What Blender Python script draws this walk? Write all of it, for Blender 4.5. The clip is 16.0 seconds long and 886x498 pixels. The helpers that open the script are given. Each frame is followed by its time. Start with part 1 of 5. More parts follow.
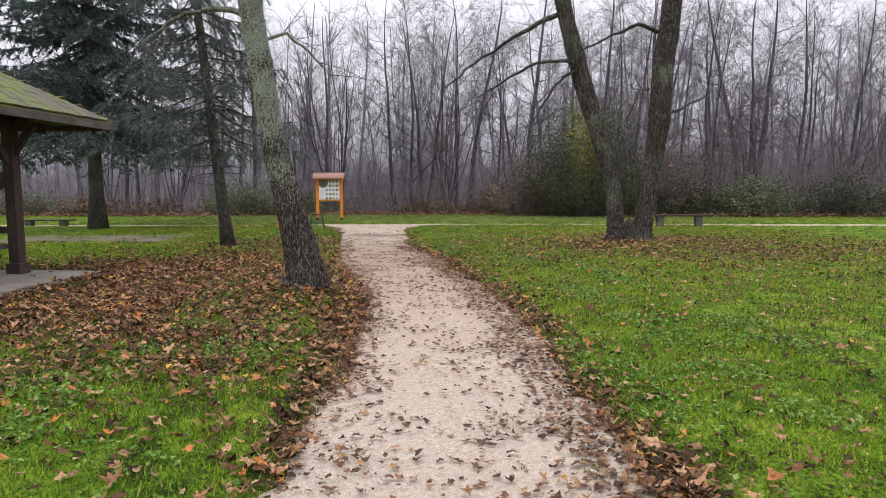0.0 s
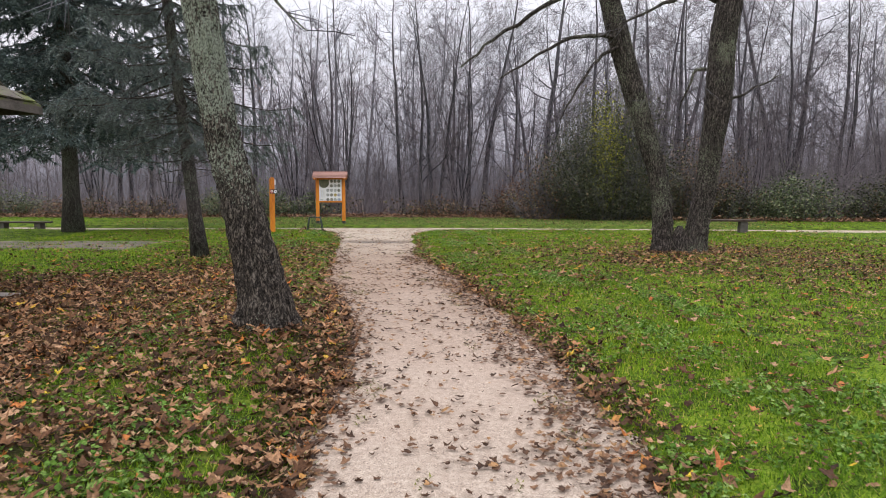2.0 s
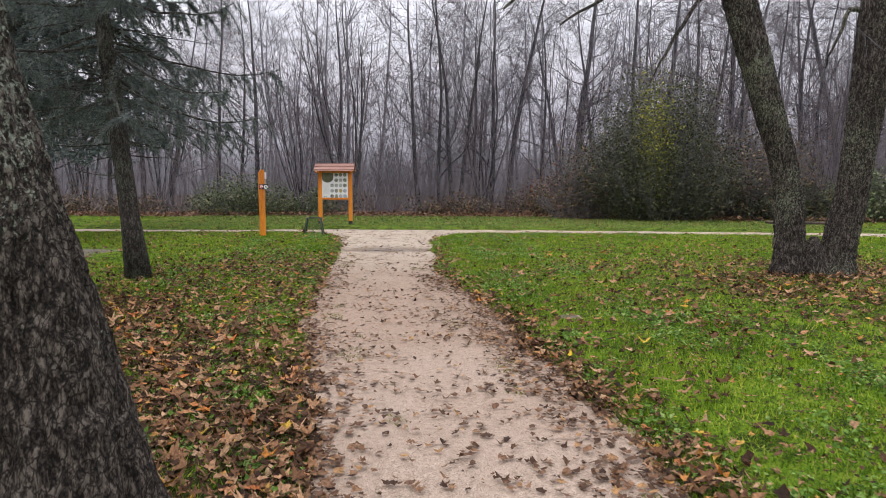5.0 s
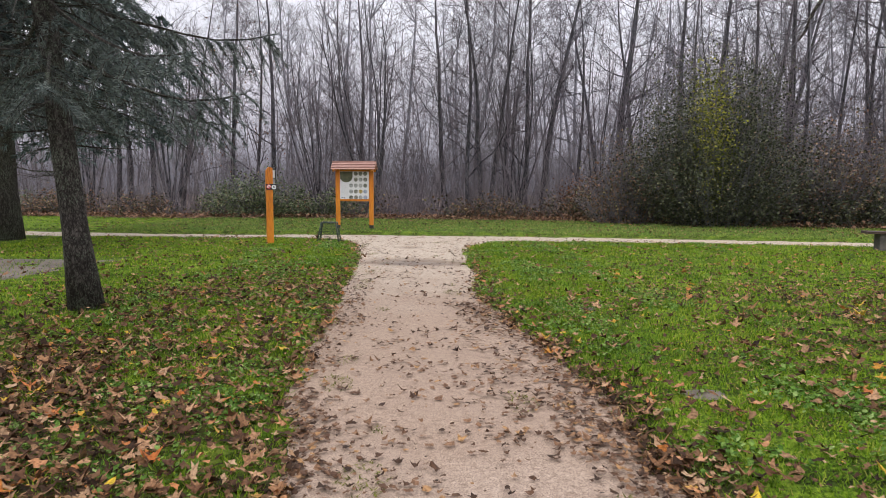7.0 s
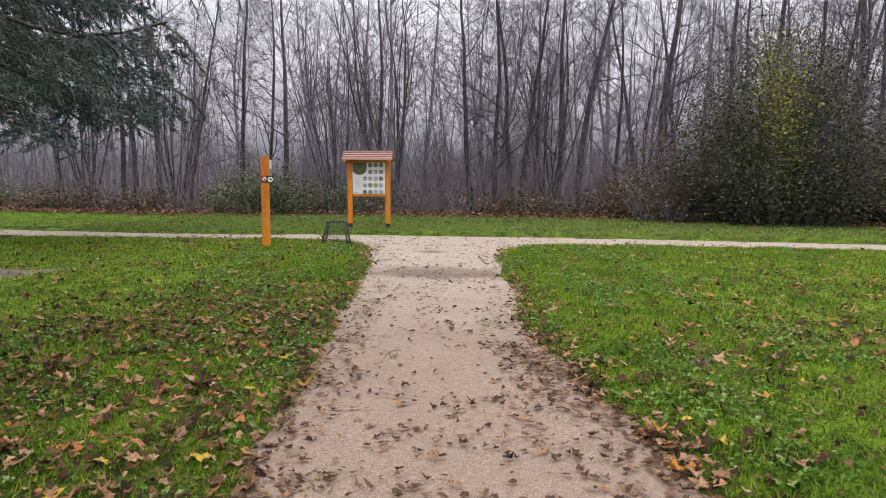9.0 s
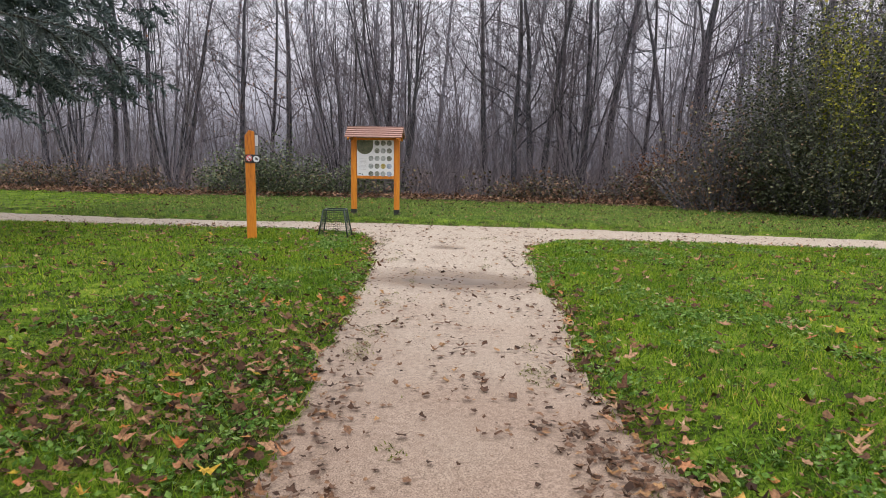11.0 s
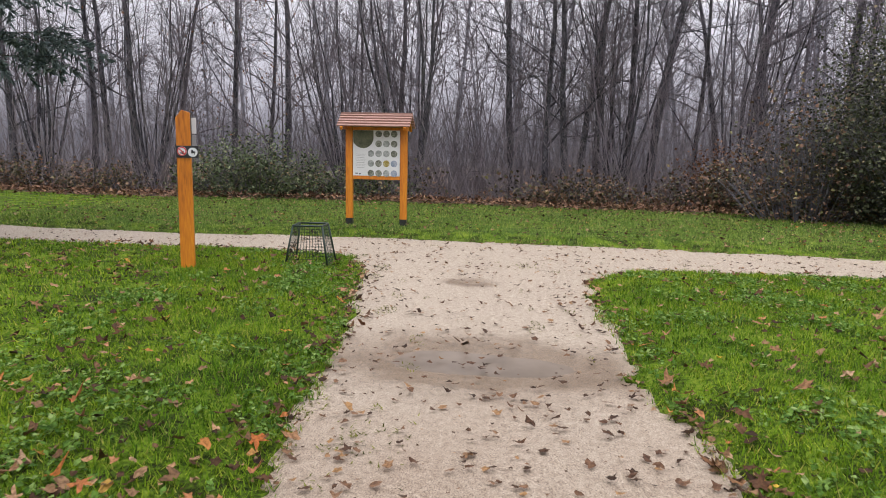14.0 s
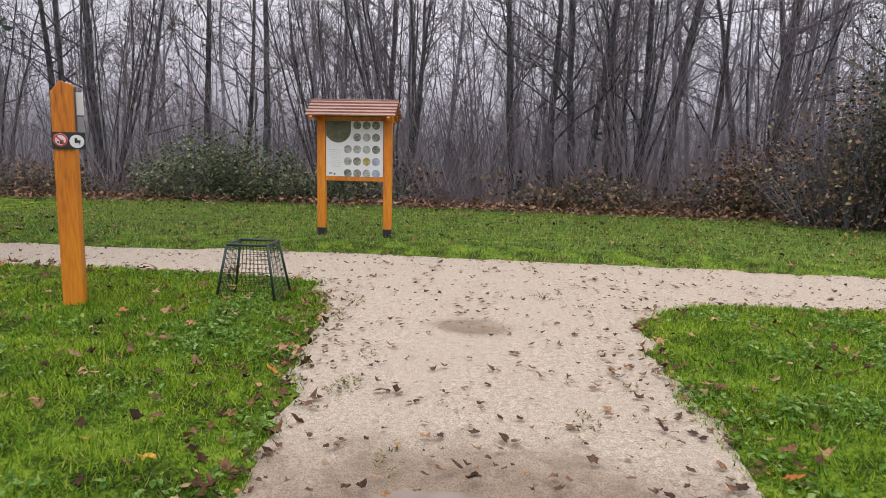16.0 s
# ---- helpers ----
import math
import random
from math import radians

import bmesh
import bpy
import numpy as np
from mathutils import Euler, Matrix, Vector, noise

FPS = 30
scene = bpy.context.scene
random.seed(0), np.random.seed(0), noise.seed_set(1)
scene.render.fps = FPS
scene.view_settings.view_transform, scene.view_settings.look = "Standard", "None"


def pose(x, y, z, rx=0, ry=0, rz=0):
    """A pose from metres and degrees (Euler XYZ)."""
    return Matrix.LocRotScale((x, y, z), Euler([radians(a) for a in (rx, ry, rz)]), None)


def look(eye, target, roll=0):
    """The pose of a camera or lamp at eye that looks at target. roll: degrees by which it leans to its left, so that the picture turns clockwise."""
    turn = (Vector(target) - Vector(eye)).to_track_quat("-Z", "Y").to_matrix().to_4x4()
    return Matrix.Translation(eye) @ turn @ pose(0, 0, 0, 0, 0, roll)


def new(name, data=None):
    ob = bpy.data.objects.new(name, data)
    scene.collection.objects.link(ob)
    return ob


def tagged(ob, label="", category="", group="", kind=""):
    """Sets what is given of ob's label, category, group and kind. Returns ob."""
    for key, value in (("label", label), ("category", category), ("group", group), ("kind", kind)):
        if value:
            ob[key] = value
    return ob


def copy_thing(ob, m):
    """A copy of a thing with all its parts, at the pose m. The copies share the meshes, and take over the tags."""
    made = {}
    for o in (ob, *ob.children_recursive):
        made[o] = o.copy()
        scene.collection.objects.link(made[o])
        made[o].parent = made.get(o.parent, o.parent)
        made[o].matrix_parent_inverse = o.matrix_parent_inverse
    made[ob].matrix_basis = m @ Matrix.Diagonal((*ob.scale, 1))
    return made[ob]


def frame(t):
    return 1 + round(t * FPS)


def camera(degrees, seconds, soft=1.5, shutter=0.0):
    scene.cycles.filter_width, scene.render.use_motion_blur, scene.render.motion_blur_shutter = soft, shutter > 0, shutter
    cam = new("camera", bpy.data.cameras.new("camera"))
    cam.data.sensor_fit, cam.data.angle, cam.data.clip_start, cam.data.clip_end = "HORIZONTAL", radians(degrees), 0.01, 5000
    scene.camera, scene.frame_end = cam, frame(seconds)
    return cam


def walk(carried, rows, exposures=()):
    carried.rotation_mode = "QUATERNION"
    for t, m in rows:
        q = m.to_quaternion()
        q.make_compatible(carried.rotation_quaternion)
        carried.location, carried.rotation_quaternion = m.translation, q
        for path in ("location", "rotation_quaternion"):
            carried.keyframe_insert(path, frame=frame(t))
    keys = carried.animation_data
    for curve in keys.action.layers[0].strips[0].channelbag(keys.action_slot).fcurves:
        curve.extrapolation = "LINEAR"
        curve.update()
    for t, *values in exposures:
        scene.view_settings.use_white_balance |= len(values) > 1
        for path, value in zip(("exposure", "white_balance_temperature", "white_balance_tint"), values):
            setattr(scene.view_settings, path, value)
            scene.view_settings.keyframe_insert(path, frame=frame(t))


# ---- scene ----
cam = camera(69.7, 16.0, soft=0.75, shutter=0.2)
PATH = [
    (0, (0.44, -0.298, 1.677), (0.413, 1.693, 1.487), -0.2),
    (0.5, (0.417, 0.371, 1.674), (0.385, 2.361, 1.483), -0.1),
    (1, (0.414, 1.058, 1.657), (0.378, 3.049, 1.466), -0.2),
    (1.5, (0.41, 1.752, 1.662), (0.366, 3.743, 1.477), -0.2),
    (2, (0.345, 2.443, 1.666), (0.286, 4.433, 1.479), -0.0),
    (2.5, (0.342, 3.145, 1.678), (0.279, 5.134, 1.484), -0.2),
    (3, (0.24, 3.806, 1.672), (0.172, 5.795, 1.473), -0.1),
    (3.5, (0.247, 4.527, 1.637), (0.175, 6.516, 1.436), -0.1),
    (4, (0.216, 5.211, 1.641), (0.131, 7.198, 1.438), -0.1),
    (6.5, (-0.489, 8.448, 1.702), (-0.641, 10.432, 1.5), 0.3),
    (7, (-0.524, 9.145, 1.681), (-0.7, 11.127, 1.478), 0.3),
    (7.5, (-0.605, 9.815, 1.643), (-0.793, 11.796, 1.44), 0.3),
    (8, (-0.712, 10.498, 1.609), (-0.914, 12.477, 1.402), 0.4),
    (8.5, (-0.766, 11.191, 1.598), (-0.987, 13.167, 1.386), 0.1),
    (9, (-0.89, 11.862, 1.607), (-1.135, 13.835, 1.389), 0.3),
    (11.5, (-1.377, 14.705, 1.667), (-1.653, 16.664, 1.376), 1.0),
    (12, (-1.433, 15.35, 1.671), (-1.716, 17.308, 1.379), 1.0),
    (12.5, (-1.557, 15.982, 1.644), (-1.86, 17.937, 1.35), 0.9),
    (13, (-1.654, 16.617, 1.616), (-1.968, 18.57, 1.32), 0.9),
    (13.5, (-1.805, 17.253, 1.598), (-2.122, 19.206, 1.304), 1.0),
    (14, (-1.913, 17.863, 1.608), (-2.238, 19.815, 1.317), 1.2),
    (14.5, (-1.995, 18.439, 1.625), (-2.32, 20.391, 1.334), 1.2),
    (15, (-2.098, 19.044, 1.599), (-2.423, 20.996, 1.31), 1.1),
    (15.5, (-2.169, 19.647, 1.555), (-2.484, 21.601, 1.265), 1.2),
    (16, (-2.294, 20.239, 1.518), (-2.6, 22.195, 1.232), 1.3),
]
walk(cam, [(t, look(eye, target, roll)) for t, eye, target, roll in PATH])

# ---- light ----
SUN_ELEV, SUN_ROT = 40.0, 200.0
world = bpy.data.worlds.new("overcast")
scene.world = world
world.use_nodes = True
wt = world.node_tree
wt.nodes.clear()
w_out = wt.nodes.new("ShaderNodeOutputWorld")
w_bg = wt.nodes.new("ShaderNodeBackground")
w_sky = wt.nodes.new("ShaderNodeTexSky")
w_sky.sky_type = "NISHITA"
w_sky.sun_disc = False
w_sky.sun_elevation, w_sky.sun_rotation = radians(SUN_ELEV), radians(SUN_ROT)
w_sky.dust_density, w_sky.air_density = 6.0, 1.0
w_geo = wt.nodes.new("ShaderNodeTexCoord")
w_sep = wt.nodes.new("ShaderNodeSeparateXYZ")
wt.links.new(w_geo.outputs["Generated"], w_sep.inputs[0])
w_ramp = wt.nodes.new("ShaderNodeMapRange")
w_ramp.inputs["From Min"].default_value, w_ramp.inputs["From Max"].default_value = 0.0, 1.0
w_ramp.inputs["To Min"].default_value, w_ramp.inputs["To Max"].default_value = 0.19, 1.0
wt.links.new(w_sep.outputs["Z"], w_ramp.inputs["Value"])
w_cloud = wt.nodes.new("ShaderNodeMix")
w_cloud.data_type = "RGBA"
w_cloud.blend_type = "MULTIPLY"
w_cloud.inputs["Factor"].default_value = 1.0
w_cloud.inputs["A"].default_value = (22.1, 22.0, 24.2, 1)
wt.links.new(w_ramp.outputs["Result"], w_cloud.inputs["B"])
w_mix = wt.nodes.new("ShaderNodeMix")
w_mix.data_type = "RGBA"
w_mix.inputs["Factor"].default_value = 0.93
wt.links.new(w_sky.outputs["Color"], w_mix.inputs["A"])
wt.links.new(w_cloud.outputs["Result"], w_mix.inputs["B"])
wt.links.new(w_mix.outputs["Result"], w_bg.inputs["Color"])
w_bg.inputs["Strength"].default_value = 0.1
wt.links.new(w_bg.outputs[0], w_out.inputs["Surface"])

sun = new("sun", bpy.data.lights.new("sun", "SUN"))
sun.data.energy, sun.data.angle, sun.data.color = 0.8, radians(40), (1.0, 0.97, 0.93)
sun.matrix_world = look((0, 0, 60), (20, 24, 20))
scene.view_settings.exposure = 0.27

# ---- materials ----


def nodes_of(name):
    m = bpy.data.materials.new(name)
    m.use_nodes = True
    nt = m.node_tree
    return m, nt, nt.nodes["Principled BSDF"]


def ramp_node(nt, source, stops):
    r = nt.nodes.new("ShaderNodeValToRGB")
    while len(r.color_ramp.elements) < len(stops):
        r.color_ramp.elements.new(0.5)
    for e, (p, c) in zip(r.color_ramp.elements, stops):
        e.position, e.color = p, (*c, 1)
    nt.links.new(source, r.inputs["Fac"])
    return r.outputs["Color"]


def noise_node(nt, scale, detail=4.0, stretch=(1, 1, 1), rough=0.55):
    c = nt.nodes.new("ShaderNodeTexCoord")
    mp = nt.nodes.new("ShaderNodeMapping")
    mp.inputs["Scale"].default_value = stretch
    nt.links.new(c.outputs["Object"], mp.inputs["Vector"])
    n = nt.nodes.new("ShaderNodeTexNoise")
    n.inputs["Scale"].default_value, n.inputs["Detail"].default_value = scale, detail
    n.inputs["Roughness"].default_value = rough
    nt.links.new(mp.outputs["Vector"], n.inputs["Vector"])
    return n.outputs["Fac"]


def mix_node(nt, fac, a, b, blend="MIX"):
    m = nt.nodes.new("ShaderNodeMix")
    m.data_type, m.blend_type = "RGBA", blend
    for key, v in (("Factor", fac), ("A", a), ("B", b)):
        if isinstance(v, (int, float)):
            m.inputs[key].default_value = v
        elif isinstance(v, tuple):
            m.inputs[key].default_value = (*v, 1)
        else:
            nt.links.new(v, m.inputs[key])
    return m.outputs["Result"]


def bump_node(nt, bsdf, height, strength, distance=0.02):
    b = nt.nodes.new("ShaderNodeBump")
    b.inputs["Strength"].default_value, b.inputs["Distance"].default_value = strength, distance
    nt.links.new(height, b.inputs["Height"])
    nt.links.new(b.outputs["Normal"], bsdf.inputs["Normal"])


def surface(name, stops, scale=6.0, fine=60.0, rough=0.85, bump=0.4, stretch=(1, 1, 1), metal=0.0, dist=0.01):
    """Two scales of noise through one ramp, with fine relief."""
    m, nt, b = nodes_of(name)
    big, small = noise_node(nt, scale, 4, stretch), noise_node(nt, fine, 3, stretch)
    mx = nt.nodes.new("ShaderNodeMath")
    mx.operation = "MULTIPLY_ADD"
    mx.inputs[1].default_value = 0.45
    nt.links.new(small, mx.inputs[0])
    sc = nt.nodes.new("ShaderNodeMath")
    sc.operation = "MULTIPLY"
    sc.inputs[1].default_value = 0.55
    nt.links.new(big, sc.inputs[0])
    nt.links.new(sc.outputs[0], mx.inputs[2])
    nt.links.new(ramp_node(nt, mx.outputs[0], stops), b.inputs["Base Color"])
    b.inputs["Roughness"].default_value, b.inputs["Metallic"].default_value = rough, metal
    bump_node(nt, b, mx.outputs[0], bump, dist)
    return m


def island(name, stops, rough=0.6, translucent=0.0, patch=None):
    """Colour chosen piece by piece, with slow drifts over the ground."""
    m, nt, b = nodes_of(name)
    g = nt.nodes.new("ShaderNodeNewGeometry")
    col = ramp_node(nt, g.outputs["Random Per Island"], stops)
    if not patch:
        col = mix_node(nt, 1.0, col, ramp_node(nt, noise_node(nt, 55.0, 3), [(0.36, (0.55, 0.52, 0.5)), (0.6, (1.15, 1.12, 1.1))]), "MULTIPLY")
    if patch:
        col = mix_node(nt, ramp_node(nt, noise_node(nt, patch[0], 3), [(0.42, (0, 0, 0)), (0.62, (1, 1, 1))]), col, mix_node(nt, 1.0, col, patch[1], "MULTIPLY"))
    nt.links.new(col, b.inputs["Base Color"])
    b.inputs["Roughness"].default_value = rough
    b.inputs["Specular IOR Level"].default_value = 0.35 if rough < 0.45 else 0.1
    if translucent:
        out = nt.nodes["Material Output"]
        t = nt.nodes.new("ShaderNodeBsdfTranslucent")
        nt.links.new(col, t.inputs["Color"])
        ms = nt.nodes.new("ShaderNodeMixShader")
        ms.inputs[0].default_value = translucent
        nt.links.new(b.outputs[0], ms.inputs[1])
        nt.links.new(t.outputs[0], ms.inputs[2])
        nt.links.new(ms.outputs[0], out.inputs["Surface"])
    return m


def bark(name, dark, mid, pale, lichen=None, amount=0.5, scale=14.0, cracks=0.0, rise=0.0):
    """Fissured bark, stretched up the stem, with lichen where it grows."""
    m, nt, b = nodes_of(name)
    f = noise_node(nt, scale, 7, (1, 1, 0.30), 0.72)
    fine = noise_node(nt, 90.0, 3, (1, 1, 0.5))
    col = ramp_node(nt, f, [(0.455, dark), (0.51, mid), (0.58, pale)])
    col = mix_node(nt, 0.3, col, ramp_node(nt, fine, [(0.40, dark), (0.6, pale)]))
    if cracks:
        wc = nt.nodes.new("ShaderNodeTexCoord")
        wp = nt.nodes.new("ShaderNodeMapping")
        wp.inputs["Scale"].default_value = (1, 1, 0.5)
        nt.links.new(wc.outputs["Object"], wp.inputs["Vector"])
        warp = nt.nodes.new("ShaderNodeVectorMath")
        warp.operation = "MULTIPLY_ADD"
        wn = nt.nodes.new("ShaderNodeTexNoise")
        wn.inputs["Scale"].default_value, wn.inputs["Detail"].default_value = 16.0, 4
        nt.links.new(wp.outputs["Vector"], wn.inputs["Vector"])
        nt.links.new(wn.outputs["Color"], warp.inputs[0])
        warp.inputs[1].default_value = (0.09, 0.09, 0.09)
        nt.links.new(wp.outputs["Vector"], warp.inputs[2])
        vo = nt.nodes.new("ShaderNodeTexVoronoi")
        vo.feature = "DISTANCE_TO_EDGE"
        vo.inputs["Scale"].default_value = cracks
        nt.links.new(warp.outputs["Vector"], vo.inputs["Vector"])
        col = mix_node(nt, ramp_node(nt, vo.outputs["Distance"], [(0.02, (0.85, 0.85, 0.85)), (0.12, (0, 0, 0))]), col, dark)
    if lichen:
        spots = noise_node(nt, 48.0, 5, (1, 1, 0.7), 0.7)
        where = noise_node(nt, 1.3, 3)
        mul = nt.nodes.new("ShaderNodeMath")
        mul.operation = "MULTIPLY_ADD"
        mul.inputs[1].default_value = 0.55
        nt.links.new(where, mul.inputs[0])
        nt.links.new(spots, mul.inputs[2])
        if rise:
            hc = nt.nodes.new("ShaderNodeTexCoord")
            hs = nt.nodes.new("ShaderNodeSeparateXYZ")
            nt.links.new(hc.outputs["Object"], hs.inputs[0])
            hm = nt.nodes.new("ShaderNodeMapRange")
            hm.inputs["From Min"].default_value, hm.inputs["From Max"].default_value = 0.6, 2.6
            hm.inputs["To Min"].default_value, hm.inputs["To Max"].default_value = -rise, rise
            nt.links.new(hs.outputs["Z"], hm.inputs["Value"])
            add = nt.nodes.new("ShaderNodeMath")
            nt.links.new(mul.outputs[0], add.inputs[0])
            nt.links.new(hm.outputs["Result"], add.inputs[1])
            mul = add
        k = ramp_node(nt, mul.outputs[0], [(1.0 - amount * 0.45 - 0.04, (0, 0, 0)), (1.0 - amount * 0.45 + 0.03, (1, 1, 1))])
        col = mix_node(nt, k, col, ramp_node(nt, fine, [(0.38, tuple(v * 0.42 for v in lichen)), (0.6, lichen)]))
    nt.links.new(col, b.inputs["Base Color"])
    b.inputs["Roughness"].default_value = 0.9
    b.inputs["Specular IOR Level"].default_value = 0.15
    bump_node(nt, b, f, 1.0, 0.05)
    return m


GROUND = surface("lawn_soil", [(0.40, (0.018, 0.024, 0.005)), (0.48, (0.052, 0.088, 0.007)), (0.55, (0.108, 0.175, 0.012)), (0.63, (0.18, 0.23, 0.026))], 3.2, 34.0, 0.95, 1.0, dist=0.03)
FOREST_SOIL = surface("forest_soil", [(0.35, (0.030, 0.021, 0.015)), (0.5, (0.075, 0.045, 0.028)), (0.66, (0.15, 0.085, 0.05))], 2.0, 40.0, 0.95, 0.9)
EARTH = surface("bare_earth", [(0.35, (0.06, 0.048, 0.036)), (0.5, (0.11, 0.088, 0.068)), (0.66, (0.17, 0.14, 0.115))], 1.5, 60.0, 0.9, 0.5)
GRASS = island("grass_blades", [(0.0, (0.036, 0.074, 0.006)), (0.35, (0.110, 0.207, 0.010)), (0.72, (0.220, 0.342, 0.016)), (0.90, (0.34, 0.405, 0.035)), (1.0, (0.44, 0.37, 0.10))], 0.6, 0.35, (0.9, (0.66, 0.78, 0.8)))
GRASS_VERGE = island("verge_grass", [(0.0, (0.075, 0.120, 0.026)), (0.4, (0.155, 0.235, 0.050)), (0.8, (0.25, 0.33, 0.080)), (1.0, (0.42, 0.40, 0.14))], 0.7, 0.35, (0.8, (0.76, 0.86, 0.9)))
MOSS = island("moss_tufts", [(0.0, (0.060, 0.060, 0.018)), (0.5, (0.12, 0.125, 0.025)), (1.0, (0.21, 0.22, 0.045))], 0.8, 0.1)
WEED = island("clover_leaves", [(0.0, (0.060, 0.140, 0.018)), (0.5, (0.135, 0.260, 0.042)), (0.85, (0.22, 0.35, 0.085)), (1.0, (0.31, 0.43, 0.15))], 0.5, 0.35)
LEAF = island("fallen_leaves", [(0.0, (0.024, 0.013, 0.007)), (0.34, (0.072, 0.038, 0.020)), (0.62, (0.165, 0.092, 0.046)), (0.82, (0.30, 0.185, 0.100)), (0.91, (0.43, 0.29, 0.175)), (0.955, (0.42, 0.150, 0.042)), (0.99, (0.40, 0.23, 0.07)), (1.0, (0.58, 0.42, 0.04))], 0.55, 0.15)
MAPLE_LEAF = island("maple_leaves", [(0.0, (0.060, 0.030, 0.016)), (0.35, (0.16, 0.080, 0.040)), (0.65, (0.32, 0.175, 0.088)), (0.85, (0.46, 0.285, 0.165)), (0.95, (0.40, 0.130, 0.034)), (1.0, (0.55, 0.40, 0.05))], 0.5, 0.2)
WET_LEAF = island("wet_leaves", [(0.0, (0.040, 0.022, 0.013)), (0.5, (0.115, 0.062, 0.036)), (0.85, (0.22, 0.125, 0.07)), (1.0, (0.36, 0.21, 0.09))], 0.45, 0.1)
LITTER = island("woodland_leaves", [(0.0, (0.07, 0.040, 0.028)), (0.45, (0.18, 0.100, 0.066)), (0.8, (0.31, 0.185, 0.12)), (1.0, (0.42, 0.27, 0.17))], 0.7, 0.1)
NEEDLE = island("spruce_needles", [(0.0, (0.046, 0.066, 0.066)), (0.6, (0.105, 0.145, 0.144)), (1.0, (0.21, 0.265, 0.26))], 0.6, 0.3)
NEEDLE_DARK = island("dark_needles", [(0.0, (0.080, 0.100, 0.100)), (0.6, (0.170, 0.210, 0.204)), (1.0, (0.32, 0.37, 0.35))], 0.6, 0.4)
EVERGREEN = island("evergreen_leaves", [(0.0, (0.030, 0.036, 0.025)), (0.5, (0.068, 0.082, 0.048)), (0.8, (0.125, 0.142, 0.082)), (0.95, (0.22, 0.225, 0.135)), (1.0, (0.27, 0.16, 0.10))], 0.45, 0.15)
YELLOWING = island("yellow_green_leaves", [(0.0, (0.06, 0.075, 0.022)), (0.4, (0.16, 0.19, 0.035)), (0.75, (0.34, 0.36, 0.05)), (1.0, (0.56, 0.52, 0.08))], 0.5, 0.3)
IVY = island("ivy_leaves", [(0.0, (0.036, 0.054, 0.030)), (0.45, (0.112, 0.150, 0.074)), (0.8, (0.205, 0.250, 0.135)), (0.95, (0.32, 0.35, 0.21)), (1.0, (0.33, 0.20, 0.11))], 0.45, 0.15)
RUSTY = island("rusty_leaves", [(0.0, (0.08, 0.038, 0.020)), (0.6, (0.20, 0.09, 0.04)), (1.0, (0.34, 0.17, 0.07))], 0.7, 0.15)
BRAMBLE = island("bramble_leaves", [(0.0, (0.042, 0.040, 0.028)), (0.35, (0.105, 0.105, 0.060)), (0.65, (0.19, 0.115, 0.080)), (0.9, (0.32, 0.20, 0.14)), (1.0, (0.30, 0.30, 0.14))], 0.5, 0.1)
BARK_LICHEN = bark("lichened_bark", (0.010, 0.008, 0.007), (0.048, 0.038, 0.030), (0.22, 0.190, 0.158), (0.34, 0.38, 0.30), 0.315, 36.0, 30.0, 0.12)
BARK_TWIN = bark("brown_bark", (0.009, 0.007, 0.006), (0.044, 0.036, 0.031), (0.165, 0.140, 0.124), (0.24, 0.26, 0.185), 0.26, 30.0, 24.0)
BARK_SPRUCE = bark("scaly_bark", (0.024, 0.020, 0.018), (0.072, 0.062, 0.056), (0.155, 0.138, 0.125), (0.19, 0.21, 0.165), 0.32, 30.0, 26.0)
BARK_WOOD = bark("grey_bark", (0.028, 0.026, 0.031), (0.072, 0.069, 0.080), (0.140, 0.136, 0.155), (0.15, 0.165, 0.12), 0.20, 9.0)
# for far trees: the paling of mist is put into the bark colour
BARK_HAZED = bark("hazed_bark", (0.15, 0.15, 0.172), (0.23, 0.228, 0.26), (0.31, 0.306, 0.345), None, 0, 9.0)
TWIG = surface("bare_twigs", [(0.35, (0.074, 0.070, 0.082)), (0.65, (0.155, 0.148, 0.170))], 3.0, 40.0, 0.9, 0.2)
TWIG_RED = surface("reddish_twigs", [(0.35, (0.090, 0.074, 0.084)), (0.65, (0.185, 0.156, 0.174))], 3.0, 40.0, 0.9, 0.2)
BRUSH = surface("thin_shoots", [(0.35, (0.115, 0.097, 0.104)), (0.65, (0.23, 0.200, 0.212))], 3.0, 40.0, 0.9, 0.2)
PINE = surface("stained_pine", [(0.32, (0.30, 0.080, 0.005)), (0.46, (0.54, 0.165, 0.008)), (0.60, (0.65, 0.23, 0.012)), (0.72, (0.70, 0.29, 0.025))], 5.0, 50.0, 0.5, 0.25, (1, 1, 0.12), 0, 0.004)
SHINGLE = surface("roof_boards", [(0.34, (0.24, 0.13, 0.10)), (0.5, (0.36, 0.205, 0.165)), (0.68, (0.45, 0.28, 0.23))], 4.0, 60.0, 0.7, 0.3, (0.15, 1, 1), 0, 0.004)
STEEL = surface("galvanised_steel", [(0.3, (0.10, 0.10, 0.10)), (0.7, (0.20, 0.20, 0.20))], 8, 80, 0.5, 0.1, metal=0.8)
WIRE = surface("dark_green_paint", [(0.3, (0.010, 0.022, 0.016)), (0.7, (0.022, 0.042, 0.030))], 8, 80, 0.45, 0.1)
WHITE = surface("white_print", [(0.3, (0.66, 0.67, 0.68)), (0.7, (0.74, 0.75, 0.76))], 3, 60, 0.4, 0.03)
PALE_GREY = surface("grey_plate", [(0.3, (0.30, 0.30, 0.31)), (0.7, (0.36, 0.36, 0.37))], 3, 60, 0.4, 0.03)
